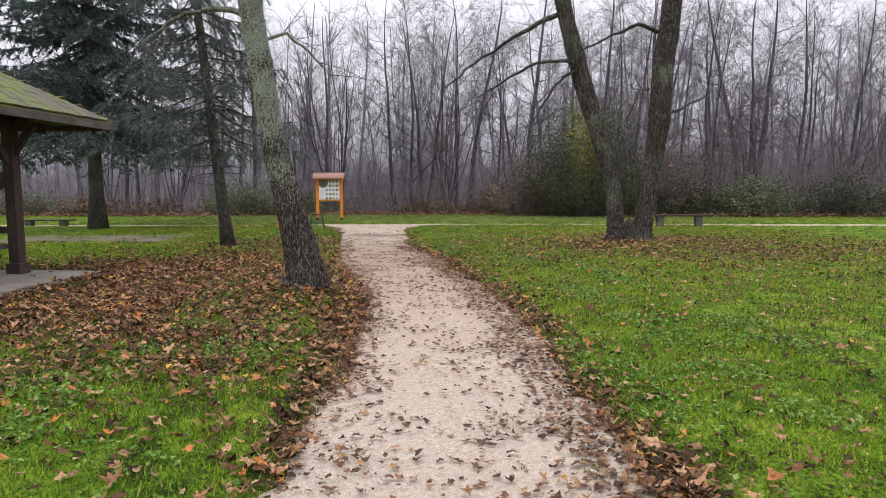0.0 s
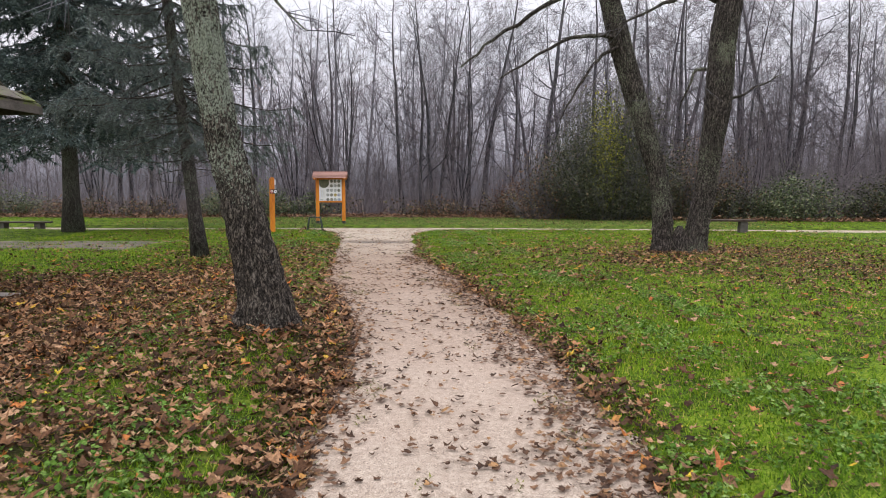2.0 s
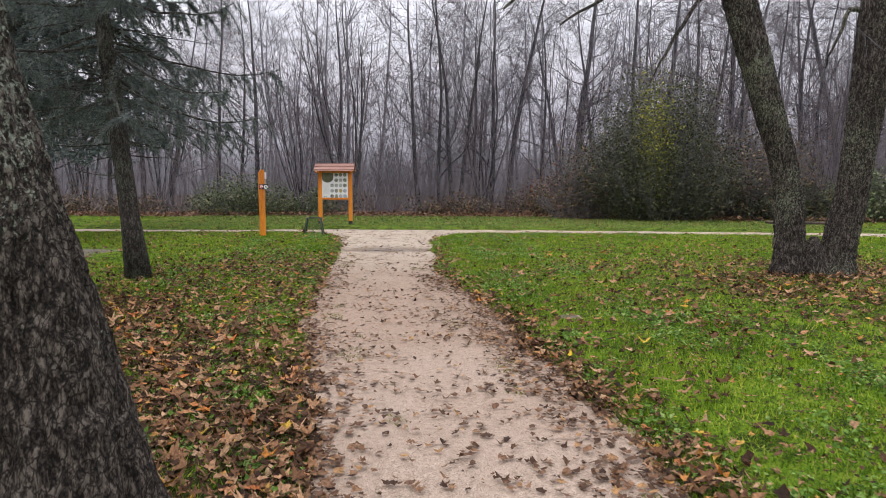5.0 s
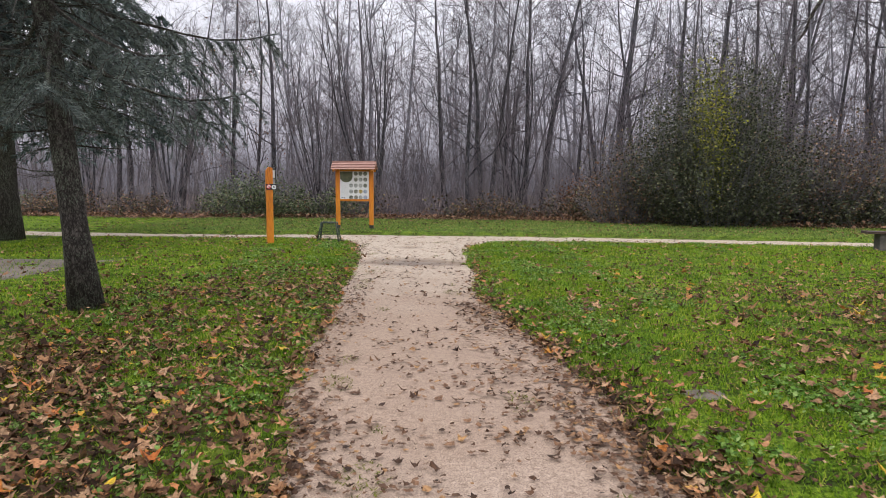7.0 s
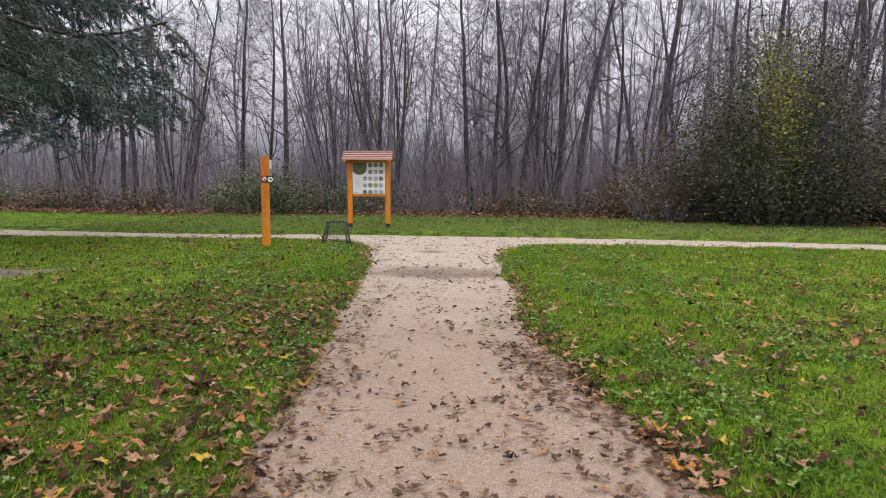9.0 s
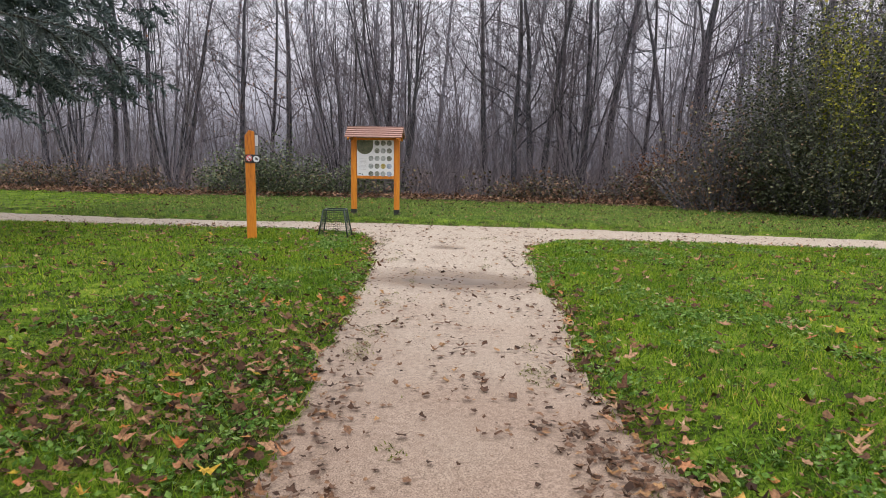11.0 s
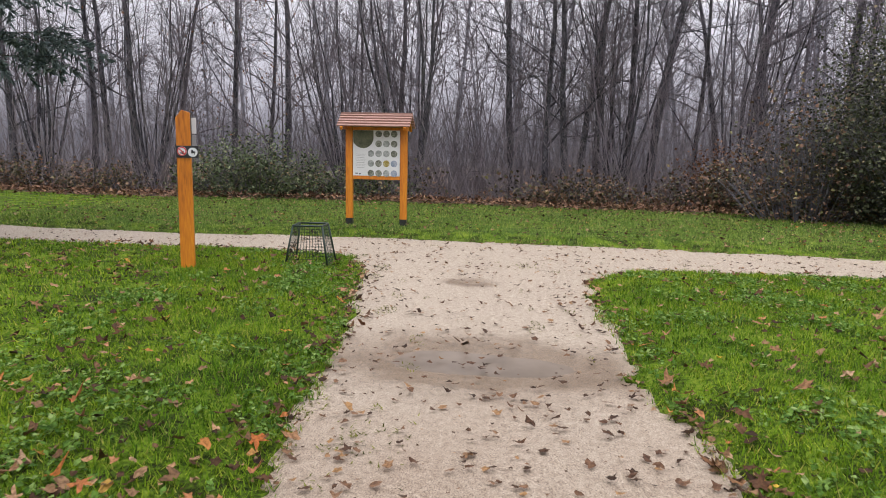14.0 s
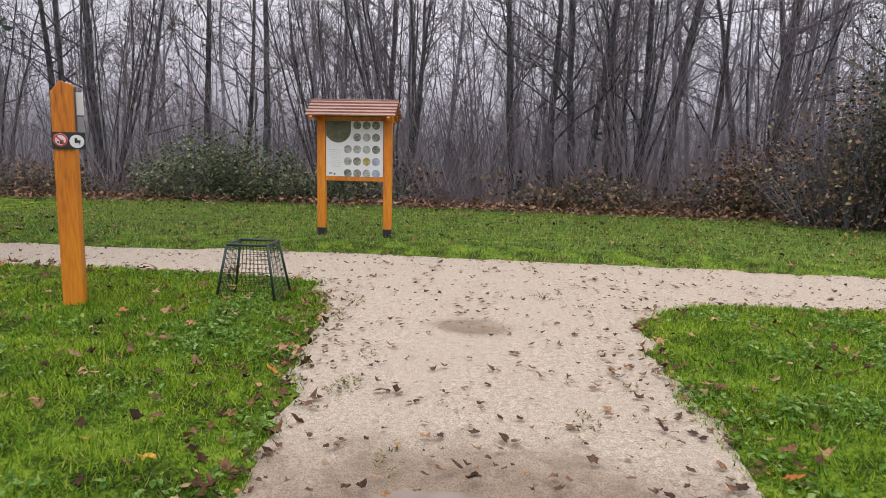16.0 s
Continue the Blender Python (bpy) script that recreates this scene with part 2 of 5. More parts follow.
BLACK = surface("black_plate", [(0.3, (0.018, 0.018, 0.020)), (0.7, (0.035, 0.035, 0.038))], 6, 60, 0.35, 0.05)
RED = surface("red_print", [(0.3, (0.50, 0.03, 0.03)), (0.7, (0.58, 0.05, 0.05))], 6, 60, 0.4, 0.03)
OLD_WOOD = surface("weathered_dark_wood", [(0.34, (0.016, 0.010, 0.008)), (0.5, (0.040, 0.025, 0.018)), (0.68, (0.085, 0.055, 0.040))], 5.0, 60.0, 0.85, 0.5, (1, 1, 0.2))
GREY_WOOD = surface("grey_weathered_board", [(0.34, (0.040, 0.034, 0.028)), (0.5, (0.082, 0.070, 0.060)), (0.68, (0.14, 0.122, 0.105))], 5.0, 60.0, 0.85, 0.5, (0.2, 1, 1))
MOSSY = surface("mossy_roof", [(0.36, (0.075, 0.062, 0.052)), (0.46, (0.12, 0.105, 0.085)), (0.54, (0.10, 0.125, 0.025)), (0.66, (0.17, 0.20, 0.035))], 2.2, 30.0, 0.95, 0.8)
STONE = surface("dark_stone", [(0.34, (0.045, 0.040, 0.036)), (0.5, (0.085, 0.077, 0.068)), (0.68, (0.14, 0.128, 0.115))], 5.0, 60.0, 0.9, 0.4)
CONCRETE = surface("old_concrete", [(0.34, (0.11, 0.092, 0.075)), (0.5, (0.185, 0.158, 0.132)), (0.68, (0.26, 0.23, 0.20))], 3.0, 60.0, 0.9, 0.4)


def gravel():
    """Fine pale pinkish grit, with damp, paler and redder stretches."""
    m, nt, b = nodes_of("gravel")
    grit = noise_node(nt, 95.0, 6, rough=0.8)
    mid = noise_node(nt, 22.0, 4)
    big = noise_node(nt, 0.7, 3)
    col = ramp_node(nt, grit, [(0.36, (0.14, 0.11, 0.085)), (0.48, (0.40, 0.338, 0.278)), (0.64, (0.66, 0.585, 0.49))])
    col = mix_node(nt, 1.0, col, ramp_node(nt, mid, [(0.35, (0.78, 0.75, 0.73)), (0.6, (1, 1, 1))]), "MULTIPLY")
    # the middle stretch is laid with redder grit than both ends
    c = nt.nodes.new("ShaderNodeTexCoord")
    s = nt.nodes.new("ShaderNodeSeparateXYZ")
    nt.links.new(c.outputs["Object"], s.inputs[0])
    a = nt.nodes.new("ShaderNodeMath")
    a.operation = "MULTIPLY_ADD"
    nt.links.new(big, a.inputs[0])
    a.inputs[1].default_value = 6.0
    nt.links.new(s.outputs["Y"], a.inputs[2])
    d = nt.nodes.new("ShaderNodeMath")
    d.operation = "DIVIDE"
    nt.links.new(a.outputs[0], d.inputs[0])
    d.inputs[1].default_value = 30.0
    tint = ramp_node(nt, d.outputs[0], [(0.22, (0.96, 0.93, 0.90)), (0.38, (0.90, 0.82, 0.77)), (0.56, (0.72, 0.605, 0.525)), (0.69, (0.70, 0.59, 0.505)), (0.79, (0.86, 0.80, 0.72)), (0.87, (0.94, 0.91, 0.84))])
    col = mix_node(nt, 1.0, col, tint, "MULTIPLY")
    # soil and moss creep in from the verges
    at_rim = nt.nodes.new("ShaderNodeAttribute")
    at_rim.attribute_name = "rim"
    rm = nt.nodes.new("ShaderNodeMath")
    rm.operation = "MULTIPLY_ADD"
    rm.inputs[1].default_value = 0.9
    nt.links.new(noise_node(nt, 7.0, 6, rough=0.7), rm.inputs[0])
    nt.links.new(at_rim.outputs["Fac"], rm.inputs[2])
    verge = ramp_node(nt, mid, [(0.40, (0.12, 0.085, 0.06)), (0.55, (0.22, 0.165, 0.125)), (0.66, (0.15, 0.15, 0.045))])
    col = mix_node(nt, ramp_node(nt, rm.outputs[0], [(1.10, (0, 0, 0)), (1.32, (0.8, 0.8, 0.8))]), col, verge)
    wet = None
    for cx, cy, rx, ry in PUDDLES:
        mp = nt.nodes.new("ShaderNodeMapping")
        mp.vector_type = "TEXTURE"
        mp.inputs["Location"].default_value, mp.inputs["Scale"].default_value = (cx, cy, 0), (rx * 1.25, ry * 1.45, 100)
        nt.links.new(c.outputs["Object"], mp.inputs["Vector"])
        ln = nt.nodes.new("ShaderNodeVectorMath")
        ln.operation = "LENGTH"
        nt.links.new(mp.outputs["Vector"], ln.inputs[0])
        jit = nt.nodes.new("ShaderNodeMath")
        jit.operation = "MULTIPLY_ADD"
        jit.inputs[1].default_value = 1.1
        nt.links.new(noise_node(nt, 2.6, 5), jit.inputs[0])
        nt.links.new(ln.outputs["Value"], jit.inputs[2])
        mr = nt.nodes.new("ShaderNodeMapRange")
        mr.inputs["From Min"].default_value, mr.inputs["From Max"].default_value = 1.75, 1.2
        nt.links.new(jit.outputs[0], mr.inputs["Value"])
        wet = mr.outputs["Result"] if wet is None else mix_node(nt, 1.0, wet, mr.outputs["Result"], "LIGHTEN")
    col = mix_node(nt, wet, col, mix_node(nt, 1.0, col, (0.60, 0.53, 0.46), "MULTIPLY"))
    nt.links.new(col, b.inputs["Base Color"])
    rr = nt.nodes.new("ShaderNodeMapRange")
    rr.inputs["To Min"].default_value, rr.inputs["To Max"].default_value = 0.85, 0.35
    nt.links.new(wet, rr.inputs["Value"])
    nt.links.new(rr.outputs["Result"], b.inputs["Roughness"])
    bump_node(nt, b, grit, 0.7, 0.008)
    return m


PUDDLES = ((-2.45, 22.7, 1.15, 0.55), (-2.9, 25.85, 0.30, 0.20))
gnt = GROUND.node_tree
gb = gnt.nodes["Principled BSDF"]
# dark soil under the litter, with shade between leaves put into its colour
mould_shade = gnt.nodes.new("ShaderNodeAttribute")
mould_shade.attribute_name = "mould_and_shade"
g_col = gb.inputs["Base Color"].links[0].from_socket
gnt.links.new(mix_node(gnt, mould_shade.outputs["Fac"], g_col, ramp_node(gnt, noise_node(gnt, 30.0, 4), [(0.4, (0.022, 0.015, 0.010)), (0.6, (0.060, 0.040, 0.026))])), gb.inputs["Base Color"])
gb.inputs["Specular IOR Level"].default_value = 0.1
GRAVEL = gravel()


def puddle_water():
    m, nt, b = nodes_of("muddy_water")
    col = ramp_node(nt, noise_node(nt, 2.5, 4), [(0.35, (0.155, 0.120, 0.090)), (0.65, (0.235, 0.188, 0.146))])
    nt.links.new(col, b.inputs["Base Color"])
    b.inputs["Roughness"].default_value = 0.3
    b.inputs["Specular IOR Level"].default_value = 0.22
    bump_node(nt, b, noise_node(nt, 30, 2), 0.05, 0.004)
    return m


WATER = puddle_water()


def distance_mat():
    """Far woods thinning into the overcast: mist painted as a glow, brighter with height."""
    m, nt, b = nodes_of("mist_glow")
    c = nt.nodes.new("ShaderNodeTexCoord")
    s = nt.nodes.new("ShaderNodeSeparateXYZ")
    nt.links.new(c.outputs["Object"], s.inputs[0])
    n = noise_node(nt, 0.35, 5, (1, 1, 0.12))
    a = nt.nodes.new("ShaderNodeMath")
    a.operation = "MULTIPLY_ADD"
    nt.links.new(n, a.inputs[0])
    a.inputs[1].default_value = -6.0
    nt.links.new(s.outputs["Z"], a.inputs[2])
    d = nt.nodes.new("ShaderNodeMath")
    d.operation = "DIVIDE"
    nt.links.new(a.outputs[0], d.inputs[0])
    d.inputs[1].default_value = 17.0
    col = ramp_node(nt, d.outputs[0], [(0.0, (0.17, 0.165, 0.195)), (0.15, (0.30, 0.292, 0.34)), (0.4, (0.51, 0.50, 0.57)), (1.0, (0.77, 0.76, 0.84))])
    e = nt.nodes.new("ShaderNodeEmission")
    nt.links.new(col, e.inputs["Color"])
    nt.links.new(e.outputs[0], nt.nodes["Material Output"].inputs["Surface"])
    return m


DISTANCE = distance_mat()

# ---- geometry helpers ----


def mesh_of(name, verts, faces, mat, smooth=False):
    me = bpy.data.meshes.new(name)
    me.from_pydata([tuple(v) for v in verts], [], faces)
    me.materials.append(mat)
    if smooth:
        me.polygons.foreach_set("use_smooth", [True] * len(me.polygons))
    me.update()
    return me


def tri_mesh(name, verts, tris, mat):
    """A mesh straight from arrays of corners and triangles."""
    verts, tris = np.asarray(verts, np.float32), np.asarray(tris, np.int32)
    me = bpy.data.meshes.new(name)
    me.vertices.add(len(verts))
    me.vertices.foreach_set("co", verts.ravel())
    me.loops.add(tris.size)
    me.loops.foreach_set("vertex_index", tris.ravel())
    me.polygons.add(len(tris))
    me.polygons.foreach_set("loop_start", np.arange(0, tris.size, 3, dtype=np.int32))
    me.materials.append(mat)
    me.update(calc_edges=True)
    return me


class Shape:
    """Corners and faces gathered for one part."""

    def __init__(self):
        self.v, self.f = [], []

    def tube(self, pts, rads, sides=6, cap=True, wobble=0.0, freq=2.0):
        pts = [Vector(p) for p in pts]
        base = len(self.v)
        n = len(pts)
        ref = Vector((1, 0, 0))
        for i, p in enumerate(pts):
            d = (pts[min(i + 1, n - 1)] - pts[max(i - 1, 0)]).normalized()
            if abs(d.dot(ref)) > 0.95:
                ref = Vector((0, 1, 0)) if abs(d.y) < 0.9 else Vector((0, 0, 1))
            u = (ref - d * ref.dot(d)).normalized()
            w = d.cross(u)
            for k in range(sides):
                a = 2 * math.pi * k / sides
                r = rads[i]
                if wobble:
                    r *= 1 + wobble * noise.noise(Vector((math.cos(a) * freq, math.sin(a) * freq, p.z * freq * 0.45 + p.x)))
                self.v.append(p + (u * math.cos(a) + w * math.sin(a)) * r)
        for i in range(n - 1):
            for k in range(sides):
                k2 = (k + 1) % sides
                self.f.append((base + i * sides + k, base + i * sides + k2, base + (i + 1) * sides + k2, base + (i + 1) * sides + k))
        if cap and sides > 3:
            self.f.append(tuple(base + (n - 1) * sides + k for k in range(sides)))
            self.f.append(tuple(base + k for k in reversed(range(sides))))
        return self

    def box(self, cx, cy, cz, sx, sy, sz, m=None, bevel=0.0):
        bm = bmesh.new()
        bmesh.ops.create_cube(bm, size=1.0, matrix=Matrix.Diagonal((sx, sy, sz, 1)))
        if bevel:
            bmesh.ops.bevel(bm, geom=bm.edges[:], offset=bevel, segments=2, affect="EDGES", profile=0.7)
        t = Matrix.Translation((cx, cy, cz)) @ (m or Matrix())
        base = len(self.v)
        bm.verts.index_update()
        self.v += [t @ v.co for v in bm.verts]
        self.f += [tuple(base + v.index for v in f.verts) for f in bm.faces]
        bm.free()
        return self

    def disc(self, m, r, depth=0.004, sides=20):
        base = len(self.v)
        for z in (0, depth):
            for k in range(sides):
                a = 2 * math.pi * k / sides
                self.v.append(m @ Vector((r * math.cos(a), r * math.sin(a), z)))
        self.f.append(tuple(base + sides + k for k in range(sides)))
        for k in range(sides):
            k2 = (k + 1) % sides
            self.f.append((base + k, base + k2, base + sides + k2, base + sides + k))
        return self

    def poly(self, pts, faces):
        base = len(self.v)
        self.v += [Vector(p) for p in pts]
        self.f += [tuple(base + i for i in f) for f in faces]
        return self


def part(name, shape, mat, parent=None, label="", smooth=False):
    ob = new(name, mesh_of(name, shape.v, shape.f, mat, smooth))
    if parent is not None:
        ob.parent = parent
    return tagged(ob, label) if label else ob


def thing(name, x, y, z, label, category, group="", rz=0.0):
    ob = new(name)
    ob.empty_display_size = 0.2
    ob.matrix_world = pose(x, y, z, 0, 0, rz)
    return tagged(ob, label, category, group)


# ---- ground ----
LEFT_Y = [-6, 3, 5, 6.7, 9.8, 12.5, 13.9, 15.2, 16.6, 18.5, 19.8, 22, 23.1, 24.5, 26.2, 27.4, 28.2]
LEFT_X = [-0.5, -0.56, -0.59, -0.66, -0.97, -1.70, -2.13, -2.38, -2.55, -2.88, -3.12, -3.44, -3.65, -3.95, -4.37, -4.95, -6.2]
RIGHT_Y = [-6, 3.2, 4.9, 7.3, 9.75, 12.7, 14.4, 16.1, 17.8, 19.1, 21, 22.5, 23.6, 24.9, 26, 26.9, 27.3, 28.2]
RIGHT_X = [1.7, 1.6, 1.48, 1.40, 1.10, 0.53, 0.24, -0.12, -0.66, -0.90, -0.93, -1.2, -1.28, -1.4, -1.45, -1.1, -0.3, 1.0]
NEAR_X = [-45, -18, -15, -10, -6.7, -5, -0.3, 1.3, 8, 14, 45]
NEAR_Y = [29.5, 27.9, 27.45, 27.4, 27.65, 27.5, 27.3, 27.45, 27.45, 26.6, 24.0]
FAR_X = [-45, -19, -15, -11.5, -8.5, -6, -2, 2.4, 8.4, 15.7, 45]
FAR_Y = [31.5, 29.7, 29.3, 29.1, 29.2, 29.6, 29.75, 29.65, 29.2, 28.7, 26.2]
EDGE_X = [-45, -26, -17, -9, -2, 2.9, 6, 11.4, 20, 30, 45]
EDGE_Y = [39.4, 38.0, 36.6, 37.8, 37.6, 37.4, 36.2, 34.6, 33.7, 33.1, 32.6]


def wave(x, y, s=1.0):
    return 0.5 * np.sin(1.7 * s * x + 0.6 * np.sin(1.1 * s * y)) * np.cos(1.3 * s * y + 0.5 * x) + 0.5 * np.sin(2.9 * s * (x + y) + 1.0) * np.sin(2.3 * s * (x - y))


def off_path(x, y):
    """Metres from the nearer edge of the gravel; negative on it."""
    jag = 0.09 * wave(x, y, 2.2) + 0.06 * wave(x + 5, y, 5.3) + 0.035 * wave(x, y + 3, 11.0)
    main = np.maximum(np.interp(y, LEFT_Y, LEFT_X) - x, x - np.interp(y, RIGHT_Y, RIGHT_X))
    main = np.where(y > 28.2, 9.0, main)
    cross = np.maximum(np.interp(x, NEAR_X, NEAR_Y) - y, y - np.interp(x, FAR_X, FAR_Y))
    return np.minimum(main, cross) + jag


def bank(x, y):
    """Height of the ground: the worn paths lie in slight hollows."""
    d = off_path(x, y)
    k = np.clip(d / 0.7, 0, 1)
    z = 0.10 * k * k * (3 - 2 * k) - 0.12 * np.clip(-d / 0.12, 0, 1)
    z = z + 0.10 * np.exp(-((x + 5.4) ** 2 + (y - 16.2) ** 2) / 3.0)
    z = z + 0.17 * np.exp(-((x - 5.2) ** 2 + (y - 16.6) ** 2) / 9.0) + 0.16 * np.exp(-((x + 1.82) ** 2 + (y - 8.95) ** 2) / 0.55)
    z = z + 0.015 * wave(x, y, 0.8) * k
    return z


def bank1(x, y):
    return float(bank(np.array([x]), np.array([y]))[0])


gx = np.concatenate([[-2500, -800, -300, -120, -60, -40, -30], np.arange(-24, -13, 0.6), np.arange(-13, -6.4, 0.22), np.arange(-6.4, 2.4, 0.075), np.arange(2.4, 13, 0.22), np.arange(13, 26, 0.6), [30, 40, 60, 120, 300, 800, 2500]])
gy = np.concatenate([[-2500, -800, -300, -120, -50, -20, -10], np.arange(-5, 31, 0.11), np.arange(31, 44, 0.6), [48, 55, 70, 120, 300, 800, 2500]])
GX, GY = np.meshgrid(gx, gy)
GZ = bank(GX, GY)
gv = np.stack([GX.ravel(), GY.ravel(), GZ.ravel()], 1)
nx, ny = len(gx), len(gy)
gi = (np.arange(ny - 1)[:, None] * nx + np.arange(nx - 1)[None, :]).ravel()
gt = np.concatenate([np.stack([gi, gi + 1, gi + nx + 1], 1), np.stack([gi, gi + nx + 1, gi + nx], 1)])
ground_me = tri_mesh("ground", gv, gt, GROUND)
ground_me.materials.append(FOREST_SOIL)
cen = gv[gt].mean(1)
ground_me.polygons.foreach_set("material_index", (cen[:, 1] > np.interp(cen[:, 0], EDGE_X, EDGE_Y) + 0.3 * np.sin(cen[:, 0] * 2.3)).astype(np.int32))
ground_me.polygons.foreach_set("use_smooth", np.ones(len(gt), bool))
tagged(new("ground", ground_me), "short green lawn and woodland soil on level ground", "ground", kind="structure")


def dip(x, y):
    """Shallow hollows in which rain stands."""
    return sum(-0.030 * np.exp(-((x - cx) / rx) ** 2 - ((y - cy) / ry) ** 2) for cx, cy, rx, ry in PUDDLES)


# one sheet of gravel for the footpath and the cross path
hx = np.concatenate([np.arange(-46, -8, 0.5), np.arange(-8, 5, 0.12), np.arange(5, 46, 0.5)])
hy = np.concatenate([np.arange(-6, 20, 0.16), np.arange(20, 31, 0.10), np.arange(31, 33, 0.3)])
HX, HY = np.meshgrid(hx, hy)
HZ = np.array([0.012 * noise.noise(Vector((px * 1.3, py * 1.3, 0))) + 0.002 * noise.noise(Vector((px * 5, py * 5, 3))) for px, py in zip(HX.ravel(), HY.ravel())]).reshape(HX.shape) + dip(HX, HY)
hv = np.stack([HX.ravel(), HY.ravel(), HZ.ravel()], 1)
nx, ny = len(hx), len(hy)
gi = (np.arange(ny - 1)[:, None] * nx + np.arange(nx - 1)[None, :]).ravel()
near_gravel = off_path(hv[gi, 0], hv[gi, 1]) < 0.45
gi = gi[near_gravel]
gt = np.concatenate([np.stack([gi, gi + 1, gi + nx + 1], 1), np.stack([gi, gi + nx + 1, gi + nx], 1)])
live, back = np.unique(gt, return_inverse=True)
path_me = tri_mesh("pavement", hv[live], back.reshape(-1, 3), GRAVEL)
rim = path_me.attributes.new("rim", "FLOAT", "POINT")
rim.data.foreach_set("value", np.clip((off_path(hv[live, 0], hv[live, 1]) + 0.55) / 0.6, 0, 1).astype(np.float32))
path_me.polygons.foreach_set("use_smooth", np.ones(len(path_me.polygons), bool))
tagged(new("pavement", path_me), "pale gravel footpath meeting a cross path, strewn with wet leaves", "path", kind="structure")


def blot(name, cx, cy, rx, ry, z, mat, label, category, seed, tilt=0.0, kind="structure"):
    """A flat patch with an uneven rim."""
    n = 48
    v = [(cx, cy, z)]
    for ring in (0.5, 1.0):
        for k in range(n):
            a = 2 * math.pi * k / n
            r = ring * (1 + 0.28 * noise.noise(Vector((math.cos(a) * 1.6 + seed, math.sin(a) * 1.6, seed))) + 0.10 * noise.noise(Vector((math.cos(a) * 6 + seed, math.sin(a) * 6, 3))))
            px, py = rx * r * math.cos(a), ry * r * math.sin(a)
            v.append((cx + px * math.cos(tilt) - py * math.sin(tilt), cy + px * math.sin(tilt) + py * math.cos(tilt), z))
    f = [(0, 1 + k, 1 + (k + 1) % n) for k in range(n)]
    f += [(1 + k, 1 + n + k, 1 + n + (k + 1) % n, 1 + (k + 1) % n) for k in range(n)]
    return tagged(new(name, mesh_of(name, v, f, mat)), label, category, kind=kind)


blot("water_1", -2.45, 22.7, 1.6, 0.95, -0.0255, WATER, "shallow muddy puddle across the gravel path", "puddle", 3.1, 0.12)
blot("water_2", -2.9, 25.85, 0.42, 0.30, -0.024, WATER, "small damp puddle on the gravel", "puddle", 7.7)

# bare earth beside the shelter
ev = []
EN, EM = 60, 34
for i in range(EN + 1):
    for k in range(EM + 1):
        ex, ey = -14.4 + 6.4 * i / EN, 18.2 + 3.7 * k / EM
        rimd = min(i / EN * 6.4, (1 - i / EN) * 6.4, k / EM * 3.7, (1 - k / EM) * 3.7)
        rough = noise.noise(Vector((ex * 1.4, ey * 1.4, 5))) * 0.03 + noise.noise(Vector((ex * 5, ey * 5, 2))) * 0.014
        ev.append((ex, ey, bank1(ex, ey) + min(0.014, rimd * 0.05 - 0.028) + rough))
ef = [(i * (EM + 1) + k, (i + 1) * (EM + 1) + k, (i + 1) * (EM + 1) + k + 1, i * (EM + 1) + k + 1) for i in range(EN) for k in range(EM)]
tagged(new("ground_bare", mesh_of("ground_bare", ev, ef, EARTH, True)), "bare grey earth patch in the lawn", "bare earth", kind="structure")

for sx, sy, sr in ((1.05, 14.0, 0.15), (0.6, 17.2, 0.10)):
    mv = [(0, 0, 0.020)]
    for ring, mz in ((0.5, 0.012), (1.0, -0.02)):
        for k in range(16):
            ma = 2 * math.pi * k / 16
            mr = sr * ring * (1 + 0.3 * noise.noise(Vector((math.cos(ma) * 2, math.sin(ma) * 2, sx))))
            mv.append((mr * math.cos(ma) * 1.5, mr * math.sin(ma), mz))
    mf = [(0, 1 + k, 1 + (k + 1) % 16) for k in range(16)] + [(1 + k, 17 + k, 17 + (k + 1) % 16, 1 + (k + 1) % 16) for k in range(16)]
    mo = new("ground_mound", mesh_of("ground_mound", mv, mf, EARTH, True))
    mo.location = (sx, sy, bank1(sx, sy) + 0.006)
    tagged(mo, "low patch of bare soil in the lawn", "bare earth", kind="structure")

# backdrop of far woods, its mist painted as glow
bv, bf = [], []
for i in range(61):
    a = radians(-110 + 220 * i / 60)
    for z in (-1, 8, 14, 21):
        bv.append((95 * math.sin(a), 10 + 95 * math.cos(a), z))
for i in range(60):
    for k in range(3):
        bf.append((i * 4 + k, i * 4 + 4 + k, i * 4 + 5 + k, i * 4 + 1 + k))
tagged(new("backdrop", mesh_of("backdrop", bv, bf, DISTANCE, True)), "glowing backdrop of distant woods with grey winter mist painted in", "distance", kind="structure")

# ---- trees ----
rng = random.Random(7)


def curve(p, d, length, steps, bend, up=0.0, r=rng):
    """A wandering line from p along d."""
    p, d = Vector(p), Vector(d).normalized()
    pts = [p.copy()]
    for _ in range(steps):
        d = (d + Vector((r.uniform(-bend, bend), r.uniform(-bend, bend), r.uniform(-bend, bend) + up))).normalized()
        p = p + d * (length / steps)
        pts.append(p.copy())
    return pts


def taper(r0, r1, n):
    return [r0 + (r1 - r0) * i / (n - 1) for i in range(n)]


def side_dir(d, angle, r=rng):
    """A direction that leaves d at the given angle in degrees."""
    d = d.normalized()
    a = Vector((r.uniform(-1, 1), r.uniform(-1, 1), r.uniform(-1, 1)))
    a = (a - d * a.dot(d)).normalized()
    return d * math.cos(radians(angle)) + a * math.sin(radians(angle))


